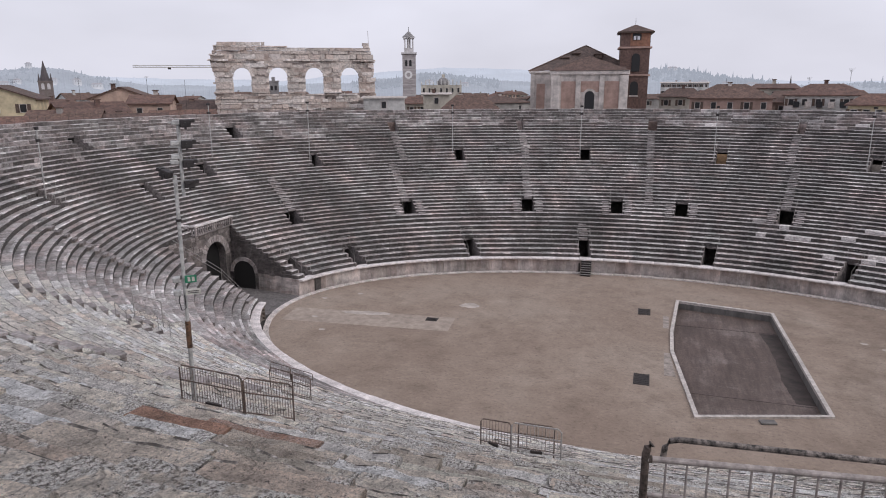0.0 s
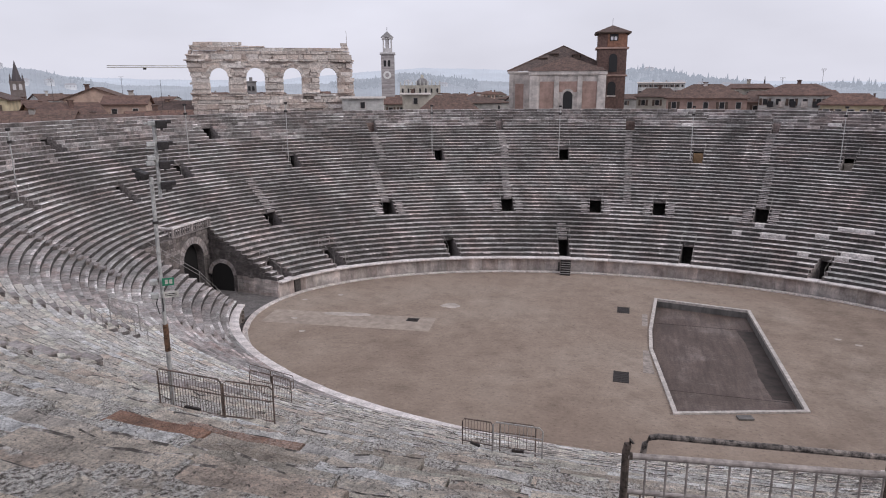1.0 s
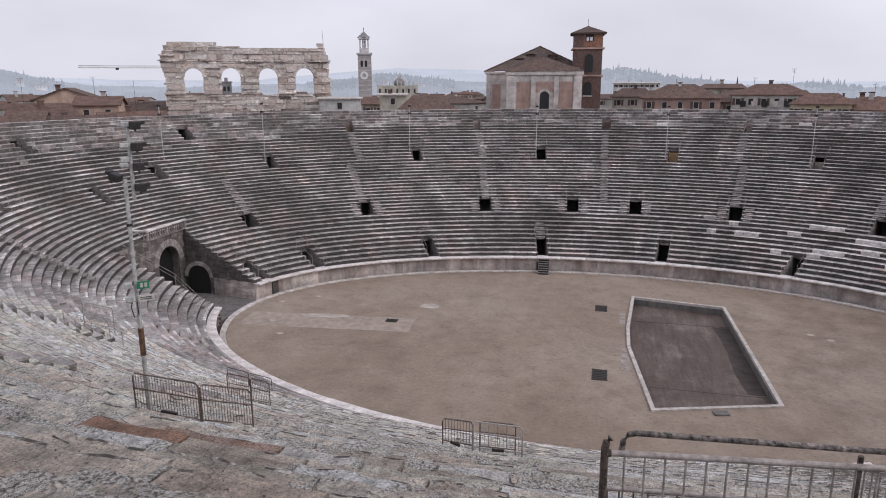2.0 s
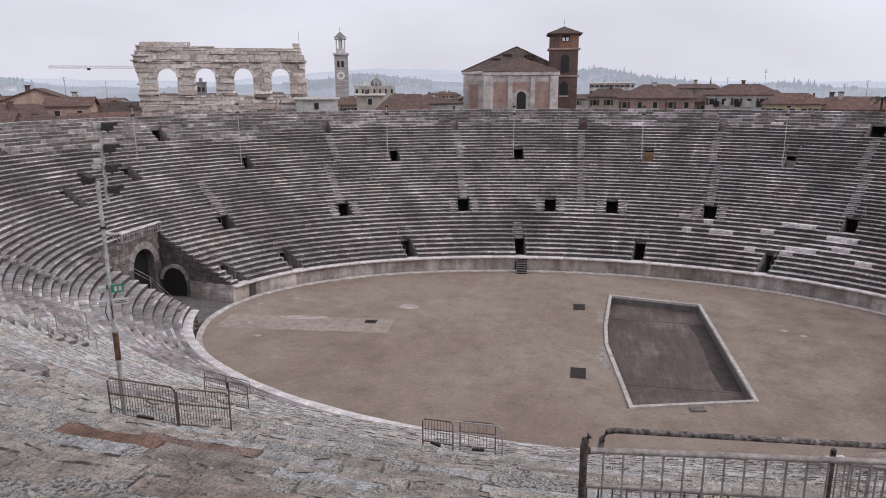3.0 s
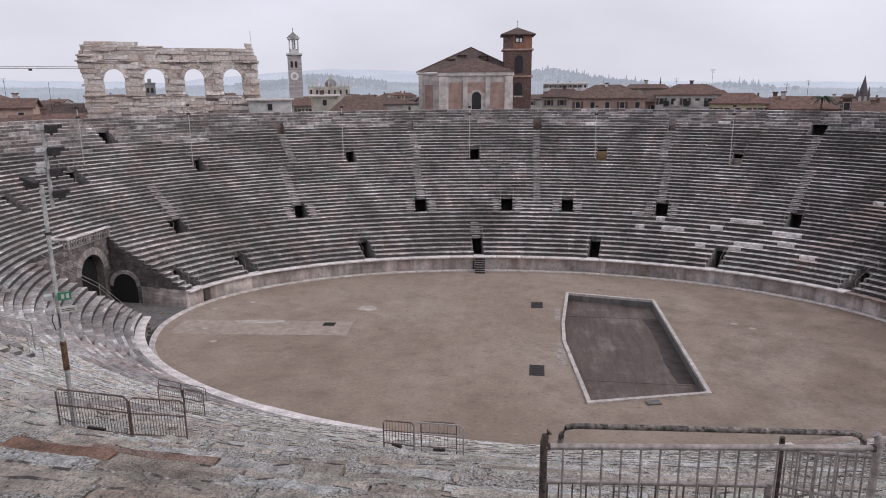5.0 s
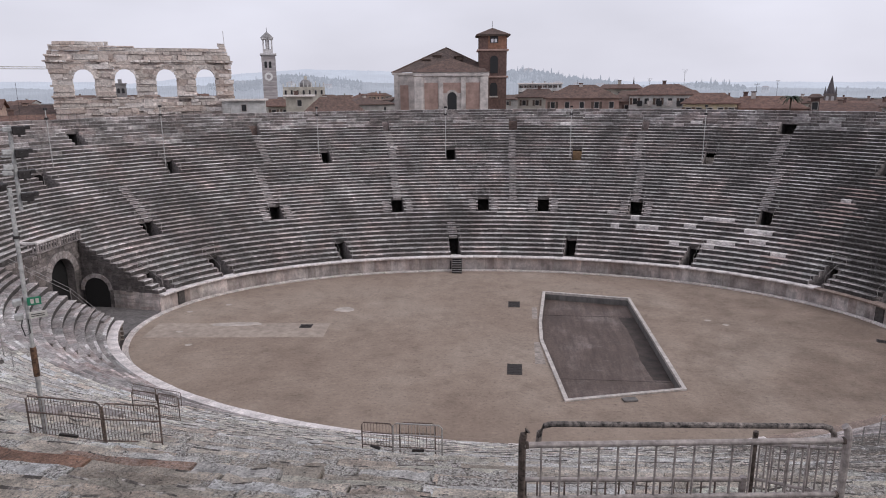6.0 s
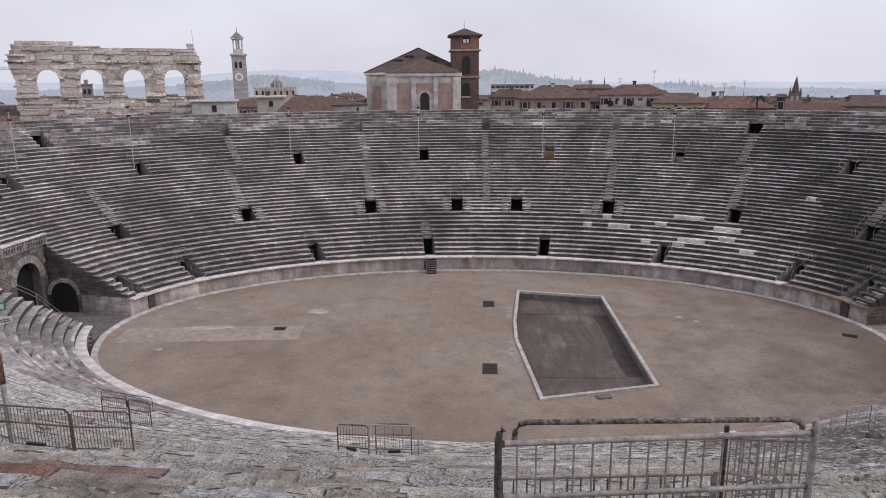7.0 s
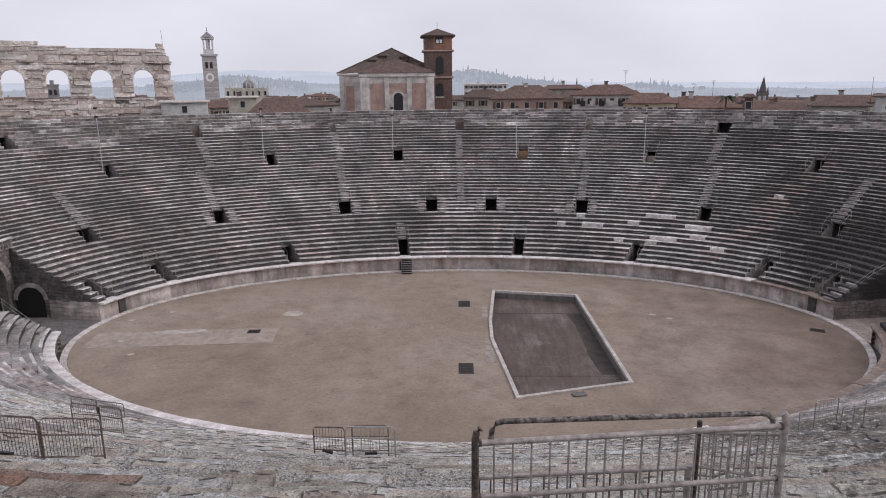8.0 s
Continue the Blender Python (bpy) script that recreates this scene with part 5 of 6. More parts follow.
M_SHUTTER = plain("brown_shutter", (0.13, 0.09, 0.07), 0.7)


def gable_roof(x0, x1, y0, y1, eave, ridge, hip=0.0, over=0.5, thick=0.18):
    """Two or four slopes with the ridge along x, with a thickness."""
    bm = bmesh.new()
    xm0, xm1, ym = x0 - over + hip * (y1 - y0) / 2, x1 + over - hip * (y1 - y0) / 2, (y0 + y1) / 2
    lay = []
    for dz in (0, -thick):
        pts = [(x0 - over, y0 - over, eave), (x1 + over, y0 - over, eave), (x1 + over, y1 + over, eave), (x0 - over, y1 + over, eave), (xm0, ym, ridge), (xm1, ym, ridge)]
        lay.append([bm.verts.new((x, y, z + dz)) for x, y, z in pts])
    for L in lay:
        for f in ((0, 1, 5, 4), (2, 3, 4, 5), (1, 2, 5), (3, 0, 4)):
            if hip or len(f) == 4:
                bm.faces.new([L[k] for k in f])
    a, b = lay
    if hip:
        for k in range(4):
            bm.faces.new((a[k], a[(k + 1) % 4], b[(k + 1) % 4], b[k]))
    else:
        for p, q in ((0, 1), (2, 3), (1, 5), (5, 2), (3, 4), (4, 0)):
            bm.faces.new((a[p], a[q], b[q], b[p]))
    bmesh.ops.recalc_face_normals(bm, faces=bm.faces)
    return bm


def gable_walls(x0, x1, y0, y1, z0, eave, ridge, gables):
    bm = bmesh.new()
    add_box(bm, x0, y0, z0, x1, y1, eave)
    if gables:
        ym = (y0 + y1) / 2
        for x in (x0, x1):
            bm.faces.new([bm.verts.new(p) for p in ((x, y0, eave), (x, y1, eave), (x, ym, ridge - 0.15))])
    return bm


def add_window(parent, x, z, w, h, y, shutters=False):
    win = part("window", box(x - w / 2, y - 0.06, z, x + w / 2, y + 0.1, z + h), M_PALE, parent)
    part("pane", box(x - w / 2 + 0.1, y - 0.085, z + 0.1, x + w / 2 - 0.1, y - 0.062, z + h - 0.08), M_GLASS, win)
    if shutters:
        for s in (-1, 1):
            part("shutter", box(x + s * w * 0.78 - w * 0.24, y - 0.10, z, x + s * w * 0.78 + w * 0.24, y - 0.04, z + h), M_SHUTTER, win)


def house(x, y, rz, w, d, eave, ridge, wall, roof, label, hip=0.0, turn=False, windows=2, rows=1, chimney=1, z0=-1.6, seed=0):
    rng = random.Random(seed)
    hs = holder("house", pose(x, y, 0, 0, 0, rz))
    tagged(hs, label, "house", "houses round the arena")
    sub = Matrix.Rotation(radians(90), 4, "Z") if turn else Matrix()
    ww, dd = (d, w) if turn else (w, d)
    bm = gable_walls(-ww / 2, ww / 2, -dd / 2, dd / 2, z0, eave, ridge, not hip)
    bmesh.ops.transform(bm, matrix=sub, verts=bm.verts)
    part("wall", bm, wall, hs)
    bm = gable_roof(-ww / 2, ww / 2, -dd / 2, dd / 2, eave, ridge, hip)
    bmesh.ops.transform(bm, matrix=sub, verts=bm.verts)
    rf = part("roof", bm, roof, hs)
    for k in range(chimney):
        cx, cy = rng.uniform(-w * 0.3, w * 0.3), rng.uniform(-d * 0.2, d * 0.2)
        hz = (eave + ridge) / 2
        bm = box(cx - 0.35, cy - 0.35, hz - 0.6, cx + 0.35, cy + 0.35, ridge + rng.uniform(0.1, 0.8))
        top = max(v.co.z for v in bm.verts)
        ch = part("chimney", bm, rng.choice([M_BRICK, wall, M_PILASTER]), rf)
        part("chimney_cap", box(cx - 0.48, cy - 0.48, top, cx + 0.48, cy + 0.48, top + 0.16), M_TILE, ch)
    for r in range(rows):
        for k in range(windows):
            xx = -w / 2 + w * (k + 0.5) / windows
            add_window(hs, xx, eave - 2.0 - 3.0 * r, 1.0, 1.3, -d / 2, rng.random() < 0.5)
    return hs


def antenna(x, y, z, h, seed=0):
    a = holder("roof_antenna", pose(x, y, z, 0, 0, 30 * seed))
    tagged(a, "thin metal television aerial on a roof", "antenna", "roof aerials")
    part("mast", tube([(0, 0, -7), (0, 0, h)], 0.028, 5), M_STAIR, a)
    for k in range(4):
        part("element", tube([(-0.55 + 0.1 * k, 0, h - 0.22 * k), (0.55 - 0.1 * k, 0, h - 0.22 * k)], 0.014, 4), M_STAIR, a)


def at_bearing(az, dist):
    """A place by its bearing from the eye, degrees to the right of +y."""
    return EYE[0] + dist * math.sin(radians(az)), EYE[1] + dist * math.cos(radians(az))


# the church of brick and pale plaster with its bell tower
church = holder("church", pose(-12.7, 72.7, 0, 0, 0, 5.3))
tagged(church, "plastered church with tiled roofs and a square brick tower", "church")
part("front_wall", box(-6.6, 0, -1.6, 7.6, 9, 25.2), M_PILASTER, church, "pale grey plastered front")
part("cornice", box(-6.9, -0.35, 25.2, 7.9, 9.2, 25.95, 0.08), M_PILASTER, church)
part("nave_wall", box(-10.8, 4.0, -1.6, -6.6, 22, 25.6), M_PILASTER, church)
part("brick_panel", box(-9.75, 3.92, 16.5, -8.1, 4.1, 23.6), M_BRICK_PALE, church, "pink brick panel")
part("nave_wall", box(-6.6, 9.0, -1.6, 5.0, 24, 26.4), M_PILASTER, church)
part("corner_pilaster", box(-10.95, 3.75, -1.6, -10.1, 4.2, 25.6), M_PILASTER, church)
part("corner_pilaster", box(-7.6, 3.75, -1.6, -6.62, 4.2, 25.6), M_PILASTER, church)
part("cornice", box(-11.3, 3.6, 25.6, -6.5, 22.3, 26.0, 0.05), M_PILASTER, church)
bm = bmesh.new()
vs = [bm.verts.new(p) for p in ((-7.1, -0.5, 25.98), (8.1, -0.5, 25.98), (8.1, 9.4, 26.0), (-7.1, 9.4, 26.0), (0.4, 5.5, 28.9), (0.4, 9.4, 28.9))]
for f in ((0, 1, 4), (1, 2, 5, 4), (3, 0, 4, 5), (2, 3, 5), (0, 3, 2, 1)):
    bm.faces.new([vs[k] for k in f])
part("front_roof", bm, M_TILE, church, "brown tiled hipped roof")
bm = bmesh.new()
vs = [bm.verts.new(p) for p in ((-11.4, 3.8, 26.0), (-11.4, 22.5, 26.0), (-0.5, 15.0, 31.3), (-0.5, 24.5, 31.3), (7.6, 12.0, 27.4), (7.6, 24.5, 27.4), (-7.0, 3.8, 26.1), (7.6, 5.0, 26.1), (-6.9, 3.9, 25.9))]
for f in ((0, 2, 3, 1), (0, 6, 2), (2, 4, 5, 3), (6, 7, 4, 2)):
    bm.faces.new([vs[k] for k in f])
nave_roof = part("nave_roof", bm, M_TILE_SHADED, church, "weathered tiled pitched roof, its shade put into dark tiles")
for x, y, z in ((-4.6, 9.6, 28.3), (-2.4, 11.4, 29.2), (2.2, 11.2, 29.0)):
    part("dormer", box(x - 0.7, y - 0.6, z - 0.4, x + 0.7, y + 2.0, z + 0.35), M_SHUTTER, nave_roof)
    part("dormer_roof", box(x - 1.0, y - 0.9, z + 0.35, x + 1.0, y + 2.2, z + 0.5), M_TILE, nave_roof)
part("ridge_tile", tube([(-11.4, 3.8, 26.08), (-0.5, 15.0, 31.38), (7.6, 12.0, 27.48)], 0.12, 6), M_TILE, nave_roof)
for a, b in ((-4.75, -2.05), (3.35, 6.05)):
    part("brick_panel", box(a, -0.05, 17.0, b, 0.1, 24.0), M_BRICK_PALE, church, "pink brick panel")
part("brick_panel", box(-1.05, -0.05, 22.0, 2.35, 0.1, 24.0), M_BRICK_PALE, church)
for a, b in ((-6.7, -5.0), (-2.0, -1.1), (2.4, 3.3), (6.1, 7.7)):
    part("pilaster", box(a, -0.28, -1.6, b, 0.05, 25.1, 0.04), M_PILASTER, church)


def arch_panel(cx, half, z0, spring, y0, y1, steps=12):
    bm = bmesh.new()
    pts = [(cx - half, z0)] + [(cx - half * math.cos(math.pi * k / steps), spring + half * math.sin(math.pi * k / steps)) for k in range(steps + 1)] + [(cx + half, z0)]
    f0, f1 = [bm.verts.new((x, y0, z)) for x, z in pts], [bm.verts.new((x, y1, z)) for x, z in pts]
    bm.faces.new(f0), bm.faces.new(f1[::-1])
    for k in range(len(pts)):
        k2 = (k + 1) % len(pts)
        bm.faces.new((f0[k], f1[k], f1[k2], f0[k2]))
    bmesh.ops.recalc_face_normals(bm, faces=bm.faces)
    return bm


surround = part("door_surround", arch_panel(0.65, 1.25, 17.0, 21.4, -0.2, 0.05), M_PILASTER, church)
part("door", arch_panel(0.65, 0.9, 17.0, 21.3, -0.24, 0.0), M_GLASS, surround, "dark green-black arched door")
tower_bits = [(25.0, 6.3, 12.05), (30.35, 6.2, 12.15)]
part("tower_shaft", box(6.35, 9.2, -1.6, 12.00, 14.8, 33.3), M_BRICK, church, "dark red brick tower shaft")
for z, a, b in tower_bits:
    part("string_course", box(a - 0.25, 8.95, z, b + 0.25, 15.05, z + 0.35, 0.04), M_BRICK_PALE, church)
part("tower_eaves", box(5.75, 8.6, 33.3, 12.65, 15.4, 33.55), M_SHUTTER, church)
bm = bmesh.new()
vs = [bm.verts.new(p) for p in ((5.65, 8.5, 33.55), (12.75, 8.5, 33.55), (12.75, 15.5, 33.55), (5.65, 15.5, 33.55), (9.15, 12.0, 35.1))]
for f in ((0, 1, 4), (1, 2, 4), (2, 3, 4), (3, 0, 4), (3, 2, 1, 0)):
    bm.faces.new([vs[k] for k in f])
part("tower_roof", bm, M_TILE, church)
# pale colour painted in for sky light showing through the bell opening
M_SKYLIT = plain("bell_opening_light", (0.75, 0.74, 0.78), 0.9, var=0.05)
part("upper_brickwork", box(8.15, 9.08, 30.75, 11.90, 9.22, 33.25), plain("orange_brick", (0.33, 0.17, 0.115), 0.9, var=0.3, scale=2), church)
# flat dark panels here and below replace the tower's open, unlit holes
op = part("bell_opening", box(8.55, 9.0, 31.9, 10.20, 9.2, 33.2), M_GLASS, church, "dark bell opening")
for a in (8.73, 9.45):
    part("light_slot", box(a, 8.96, 32.0, a + 0.5, 9.01, 32.7), M_SKYLIT, op)
part("bell_window", arch_panel(9.4, 0.8, 25.9, 28.6, 9.05, 9.3), M_GLASS, church, "tall dark arched opening")
part("bell_window", arch_panel(9.35, 0.8, 21.3, 23.2, 9.05, 9.3), M_GLASS, church)
part("window_sill", box(8.45, 8.95, 21.0, 10.25, 9.3, 21.3), M_PILASTER, church)
part("roof_cross", tube([(9.15, 12.0, 35.0), (9.15, 12.0, 36.4)], 0.04, 5), M_STAIR, church)

# the tall medieval tower far off
bx, by = at_bearing(-19.9, 440)
ttower = holder("bell_tower", pose(bx, by, 0, 0, 0, 19.9))
tagged(ttower, "tall striped brick tower with a pale belfry and clock", "tower")
# brick tone lifted a little to stand in for distance haze
M_TBRICK = plain("banded_tower_brick", (0.46, 0.42, 0.42), 0.9, var=0.3, scale=0.5, stretch=(0.3, 0.3, 3))
M_TBAND = plain("tower_band_stone", (0.52, 0.485, 0.48), 0.9, var=0.2, scale=0.6)
M_TSTONE = plain("pale_tower_stone", (0.60, 0.58, 0.58), 0.9, var=0.2, scale=0.6)
part("shaft", box(-3.6, 0, -1.6, 4.8, 8, 42.8), M_TBRICK, ttower)
for k in range(8):
    part("stone_band", box(-3.65, -0.05, 18 + 3.0 * k, 4.85, 0.1, 18.7 + 3.0 * k), M_TBAND, ttower)
part("cornice", box(-4.3, -0.8, 42.8, 5.5, 8.8, 44.0, 0.1), M_TSTONE, ttower)
part("belfry_base", box(-2.4, 1.0, 44.0, 3.5, 7, 46.6), M_TSTONE, ttower)
for a in (-2.4, -0.1, 2.6):
    for y in (1.0, 6.1):
        part("belfry_pier", box(a, y, 46.6, a + 0.9, y + 0.9, 52.2), M_TSTONE, ttower)
part("belfry_core", box(-0.6, 3.2, 46.6, 1.7, 5.0, 52.2), M_TSTONE, ttower)
part("belfry_cornice", box(-2.9, 0.5, 52.2, 4.0, 7.5, 53.2, 0.1), M_TSTONE, ttower)
bm = bmesh.new()
bmesh.ops.create_cone(bm, cap_ends=True, segments=8, radius1=4.2, radius2=0.1, depth=3.8, matrix=Matrix.Translation((0.5, 4.0, 55.1)))
part("spire_roof", bm, W_FAR, ttower)
part("finial", tube([(0.5, 4, 56.8), (0.5, 4, 59.4)], 0.15, 5), M_STAIR, ttower)
bm = bmesh.new()
bmesh.ops.create_cone(bm, cap_ends=True, segments=24, radius1=2.5, radius2=2.5, depth=0.3, matrix=Matrix.Translation((0.1, -0.15, 30.3)) @ Matrix.Rotation(radians(90), 4, "X"))
clock = part("clock_face", bm, plain("white_clock_enamel", (0.8, 0.79, 0.78), 0.5, var=0.08), ttower, "pale round clock face")
bm = bmesh.new()
bmesh.ops.create_cone(bm, cap_ends=True, segments=20, radius1=1.25, radius2=1.25, depth=0.36, matrix=Matrix.Translation((0.1, -0.16, 30.3)) @ Matrix.Rotation(radians(90), 4, "X"))
part("clock_centre", bm, M_TBRICK, clock)
for a in (-1.2, 1.4):
    part("twin_window", arch_panel(a, 0.75, 35.5, 38.6, -0.1, 0.2), M_GLASS, ttower)


M_SPIRE = plain("dark_spire_brick", (0.115, 0.10, 0.105), 0.9, var=0.2)
M_SPIRE_SHAFT = plain("grey_brown_spire_brick", (0.20, 0.165, 0.155), 0.9, var=0.2, scale=1.0)


def spire(az, dist, base, top, half, label, pinnacles=True):
    x, y = at_bearing(az, dist)
    s = holder("church_spire", pose(x, y, 0, 0, 0, -az))
    tagged(s, label, "spire", "distant spires")
    shaft_top = base + (top - base) * 0.32
    part("shaft", box(-half, -half, -1.6, half, half, shaft_top), M_SPIRE_SHAFT, s)
    part("cornice", box(-half * 1.08, -half * 1.08, shaft_top - 0.5, half * 1.08, half * 1.08, shaft_top - 0.1), M_SPIRE_SHAFT, s)
    bm = bmesh.new()
    bmesh.ops.create_cone(bm, cap_ends=True, segments=8, radius1=half * 0.72, radius2=0.05, depth=top - shaft_top, matrix=Matrix.Translation((0, 0, (top + shaft_top) / 2)))
    part("cone", bm, M_SPIRE, s)
    if pinnacles:
        for sx in (-1, 1):
            for sy in (-1, 1):
                bm = bmesh.new()
                bmesh.ops.create_cone(bm, cap_ends=True, segments=6, radius1=half * 0.22, radius2=0.03, depth=(top - shaft_top) * 0.4, matrix=Matrix.Translation((sx * half * 0.82, sy * half * 0.82, shaft_top + (top - shaft_top) * 0.2)))
                part("pinnacle", bm, M_SPIRE, s)
    for a in (-0.4, 0.4):
        part("belfry_window", arch_panel(a * half, half * 0.22, shaft_top - half * 1.3, shaft_top - half * 0.6, -half - 0.08, -half + 0.1), M_TSTONE, s)


spire(-46.9, 300, 22.2, 33.0, 2.4, "dark brick church spire with corner pinnacles far off")
spire(23.5, 260, 17.4, 25.8, 1.9, "dark pointed church spire with corner pinnacles")
spire(9.6, 420, 20.0, 28.2, 0.9, "slim dark spire far off", False)
x, y = at_bearing(-30.8, 300)
far_tower = holder("square_tower", pose(x, y, 0, 0, 0, 31))
tagged(far_tower, "blocky grey bell tower seen through the arcade", "tower")
part("shaft", box(-2.1, 0, -1.6, 2.1, 4.2, 25.2), W_FAR, far_tower)
part("cornice", box(-2.4, -0.3, 25.2, 2.4, 4.5, 25.7), W_FAR, far_tower)
part("lantern", box(-0.7, 1.4, 25.7, 0.7, 2.8, 27.2), W_FAR, far_tower)
part("belfry_window", arch_panel(-0.8, 0.5, 21.8, 23.2, -0.1, 0.2), M_GLASS, far_tower)
part("belfry_window", arch_panel(0.8, 0.5, 21.8, 23.2, -0.1, 0.2), M_GLASS, far_tower)

# houses that stand just behind the rim
W_OCHRE, W_ORANGE, W_CREAM, W_WHITE, W_PINK, W_GREY = WALLS
x, y = at_bearing(-49.6, 126)
house(x, y, 36, 10.6, 9.0, 21.5, 23.6, W_OCHRE, M_TILE, "yellow rendered house with a brown tiled roof", windows=3, turn=True, seed=1)
x, y = at_bearing(-52.2, 112)
house(x, y, 55, 6.0, 7, 20.6, 21.7, W_PINK, M_TILE, "low brown house with a shuttered window", windows=2, seed=3)
for k, (az, ds, w, ridge, rz) in enumerate(((-51.0, 104, 9, 20.1, 50), (-45.8, 112, 9, 20.6, 30), (-44.3, 126, 10, 21.4, 60), (-41.2, 110, 8, 20.0, 38), (-37.8, 116, 9, 20.2, 45), (-36.6, 140, 9, 21.2, 25))):
    x, y = at_bearing(az, ds)
    house(x, y, rz, w, 8, ridge - 2.4, ridge - 0.5, (W_PINK, W_GREY, W_ORANGE)[k % 3], (M_TILE_RED, M_TILE)[k % 2], "low house under a weathered red-brown tile roof", windows=3, seed=40 + k)
x, y = at_bearing(-41.8, 138)
house(x, y, 34, 9.6, 11, 21.3, 23.3, W_ORANGE, M_TILE, "orange rendered house with a wide gable", windows=2, turn=True, seed=4)
x, y = at_bearing(-39.9, 130)
house(x, y, 30, 6.5, 7, 20.5, 21.9, W_ORANGE, M_TILE_RED, "orange house with a sloping tiled roof", windows=2, seed=5)
x, y = at_bearing(-21.9, 130)
house(x, y, 19, 7.4, 6, 21.2, 21.4, W_WHITE, M_PALE, "low white flat-roofed building", windows=1, chimney=0, seed=6)
x, y = at_bearing(-17.6, 140)
house(x, y, 18, 5.2, 6, 21.7, 21.95, W_CREAM, M_PALE, "cream block with a dark flat roof edge", windows=1, chimney=1, seed=7)
x, y = at_bearing(-14.8, 132)
house(x, y, 15, 10.5, 9, 18.9, 21.6, W_GREY, M_TILE, "house with a broad grey-brown hipped roof", hip=0.7, windows=2, seed=8)
x, y = at_bearing(5.6, 142)
house(x, y, -5.5, 14.0, 11, 20.9, 23.4, M_BRICK_PALE, M_TILE, "brick house with a broad hipped tile roof", hip=0.9, windows=5, seed=9)
x, y = at_bearing(2.0, 165)
house(x, y, -3, 9.0, 8, 20.8, 22.6, W_CREAM, M_TILE, "small house with a tiled roof behind the rim", hip=0.6, windows=3, seed=10)
x, y = at_bearing(8.6, 165)
house(x, y, -9, 9.0, 8, 22.6, 23.5, W_CREAM, M_TILE_RED, "cream attic storey over tiled roofs", hip=0.3, windows=3, seed=11)
x, y = at_bearing(12.0, 150)
terrace_house = house(x, y, -12, 13.5, 10, 21.4, 23.4, W_WHITE, M_TILE_RED, "white house with a loggia under a red roof", hip=0.9, windows=6, seed=12)
for k in range(6):
    part("awning", box(-5.2 + 1.9 * k, -5.6, 19.1, -4.2 + 1.9 * k, -5.2, 20.2), M_PALE if k % 2 else M_GLASS, terrace_house)
x, y = at_bearing(15.4, 124)
house(x, y, -15, 8.2, 7, 20.3, 21.9, W_OCHRE, M_TILE_RED, "ochre house with dark openings under the eaves", hip=0.7, windows=5, chimney=0, seed=13)
x, y = at_bearing(19.2, 128)
house(x, y, -18, 12.5, 9, 19.4, 21.3, M_BRICK_PALE, M_TILE_RED, "house with a broad rusty red tile roof", hip=0.8, windows=3, chimney=2, seed=14)
x, y = at_bearing(22.6, 122)
house(x, y, -21, 1.2, 1.2, 21.2, 21.7, M_BRICK, M_TILE, "small brick roof turret with a tiled cap", hip=0.9, windows=1, chimney=0, seed=15)
x, y = at_bearing(24.6, 132)
house(x, y, -24, 11.0, 9, 18.6, 20.1, W_PINK, M_TILE_RED, "long low house with red tiles", hip=0.5, windows=3, seed=16)
x, y = at_bearing(28.6, 124)
house(x, y, -28, 7.6, 8, 19.9, 21.2, W_GREY, M_TILE, "grey house with a tiled roof and dark gallery", hip=0.8, windows=4, seed=17)
x, y = at_bearing(32.4, 126)
house(x, y, -31, 7.0, 8, 21.3, 21.6, W_WHITE, M_TILE, "pale modern flat block with a railed terrace", windows=2, chimney=1, seed=18)
x, y = at_bearing(2.2, 352)
house(x, y, -2, 21.5, 12, 24.4, 24.9, W_WHITE, M_PALE, "large white apartment block on the hillside", windows=9, rows=2, chimney=2, seed=19)

# a cluster of cream towers with battlements in the distance
x, y = at_bearing(-17.3, 240)
palace = holder("palace", pose(x, y, 0, 0, 0, 17.5))
tagged(palace, "cream palace with rows of pinnacles far off", "palace")
part("wall", box(-6.5, 0, -1.6, 7.5, 10, 23.6), W_CREAM, palace)
for k in range(11):
    part("pinnacle", box(-6.5 + 1.35 * k, -0.1, 23.6, -6.1 + 1.35 * k, 0.3, 24.7 + 0.4 * (k % 3)), W_WHITE, palace)
bm = bmesh.new()
bmesh.ops.create_uvsphere(bm, u_segments=16, v_segments=8, radius=2.0, matrix=Matrix.Translation((1.2, 3, 24.2)))
part("dome", bm, W_FAR, palace)
part("lantern", box(0.7, 2.5, 25.9, 1.7, 3.5, 27.2), W_CREAM, palace)
for k in range(7):
    add_window(palace, -5.6 + 2.0 * k, 21.0, 0.8, 1.6, 0.0)

# roofs of the town behind
rng = random.Random(77)
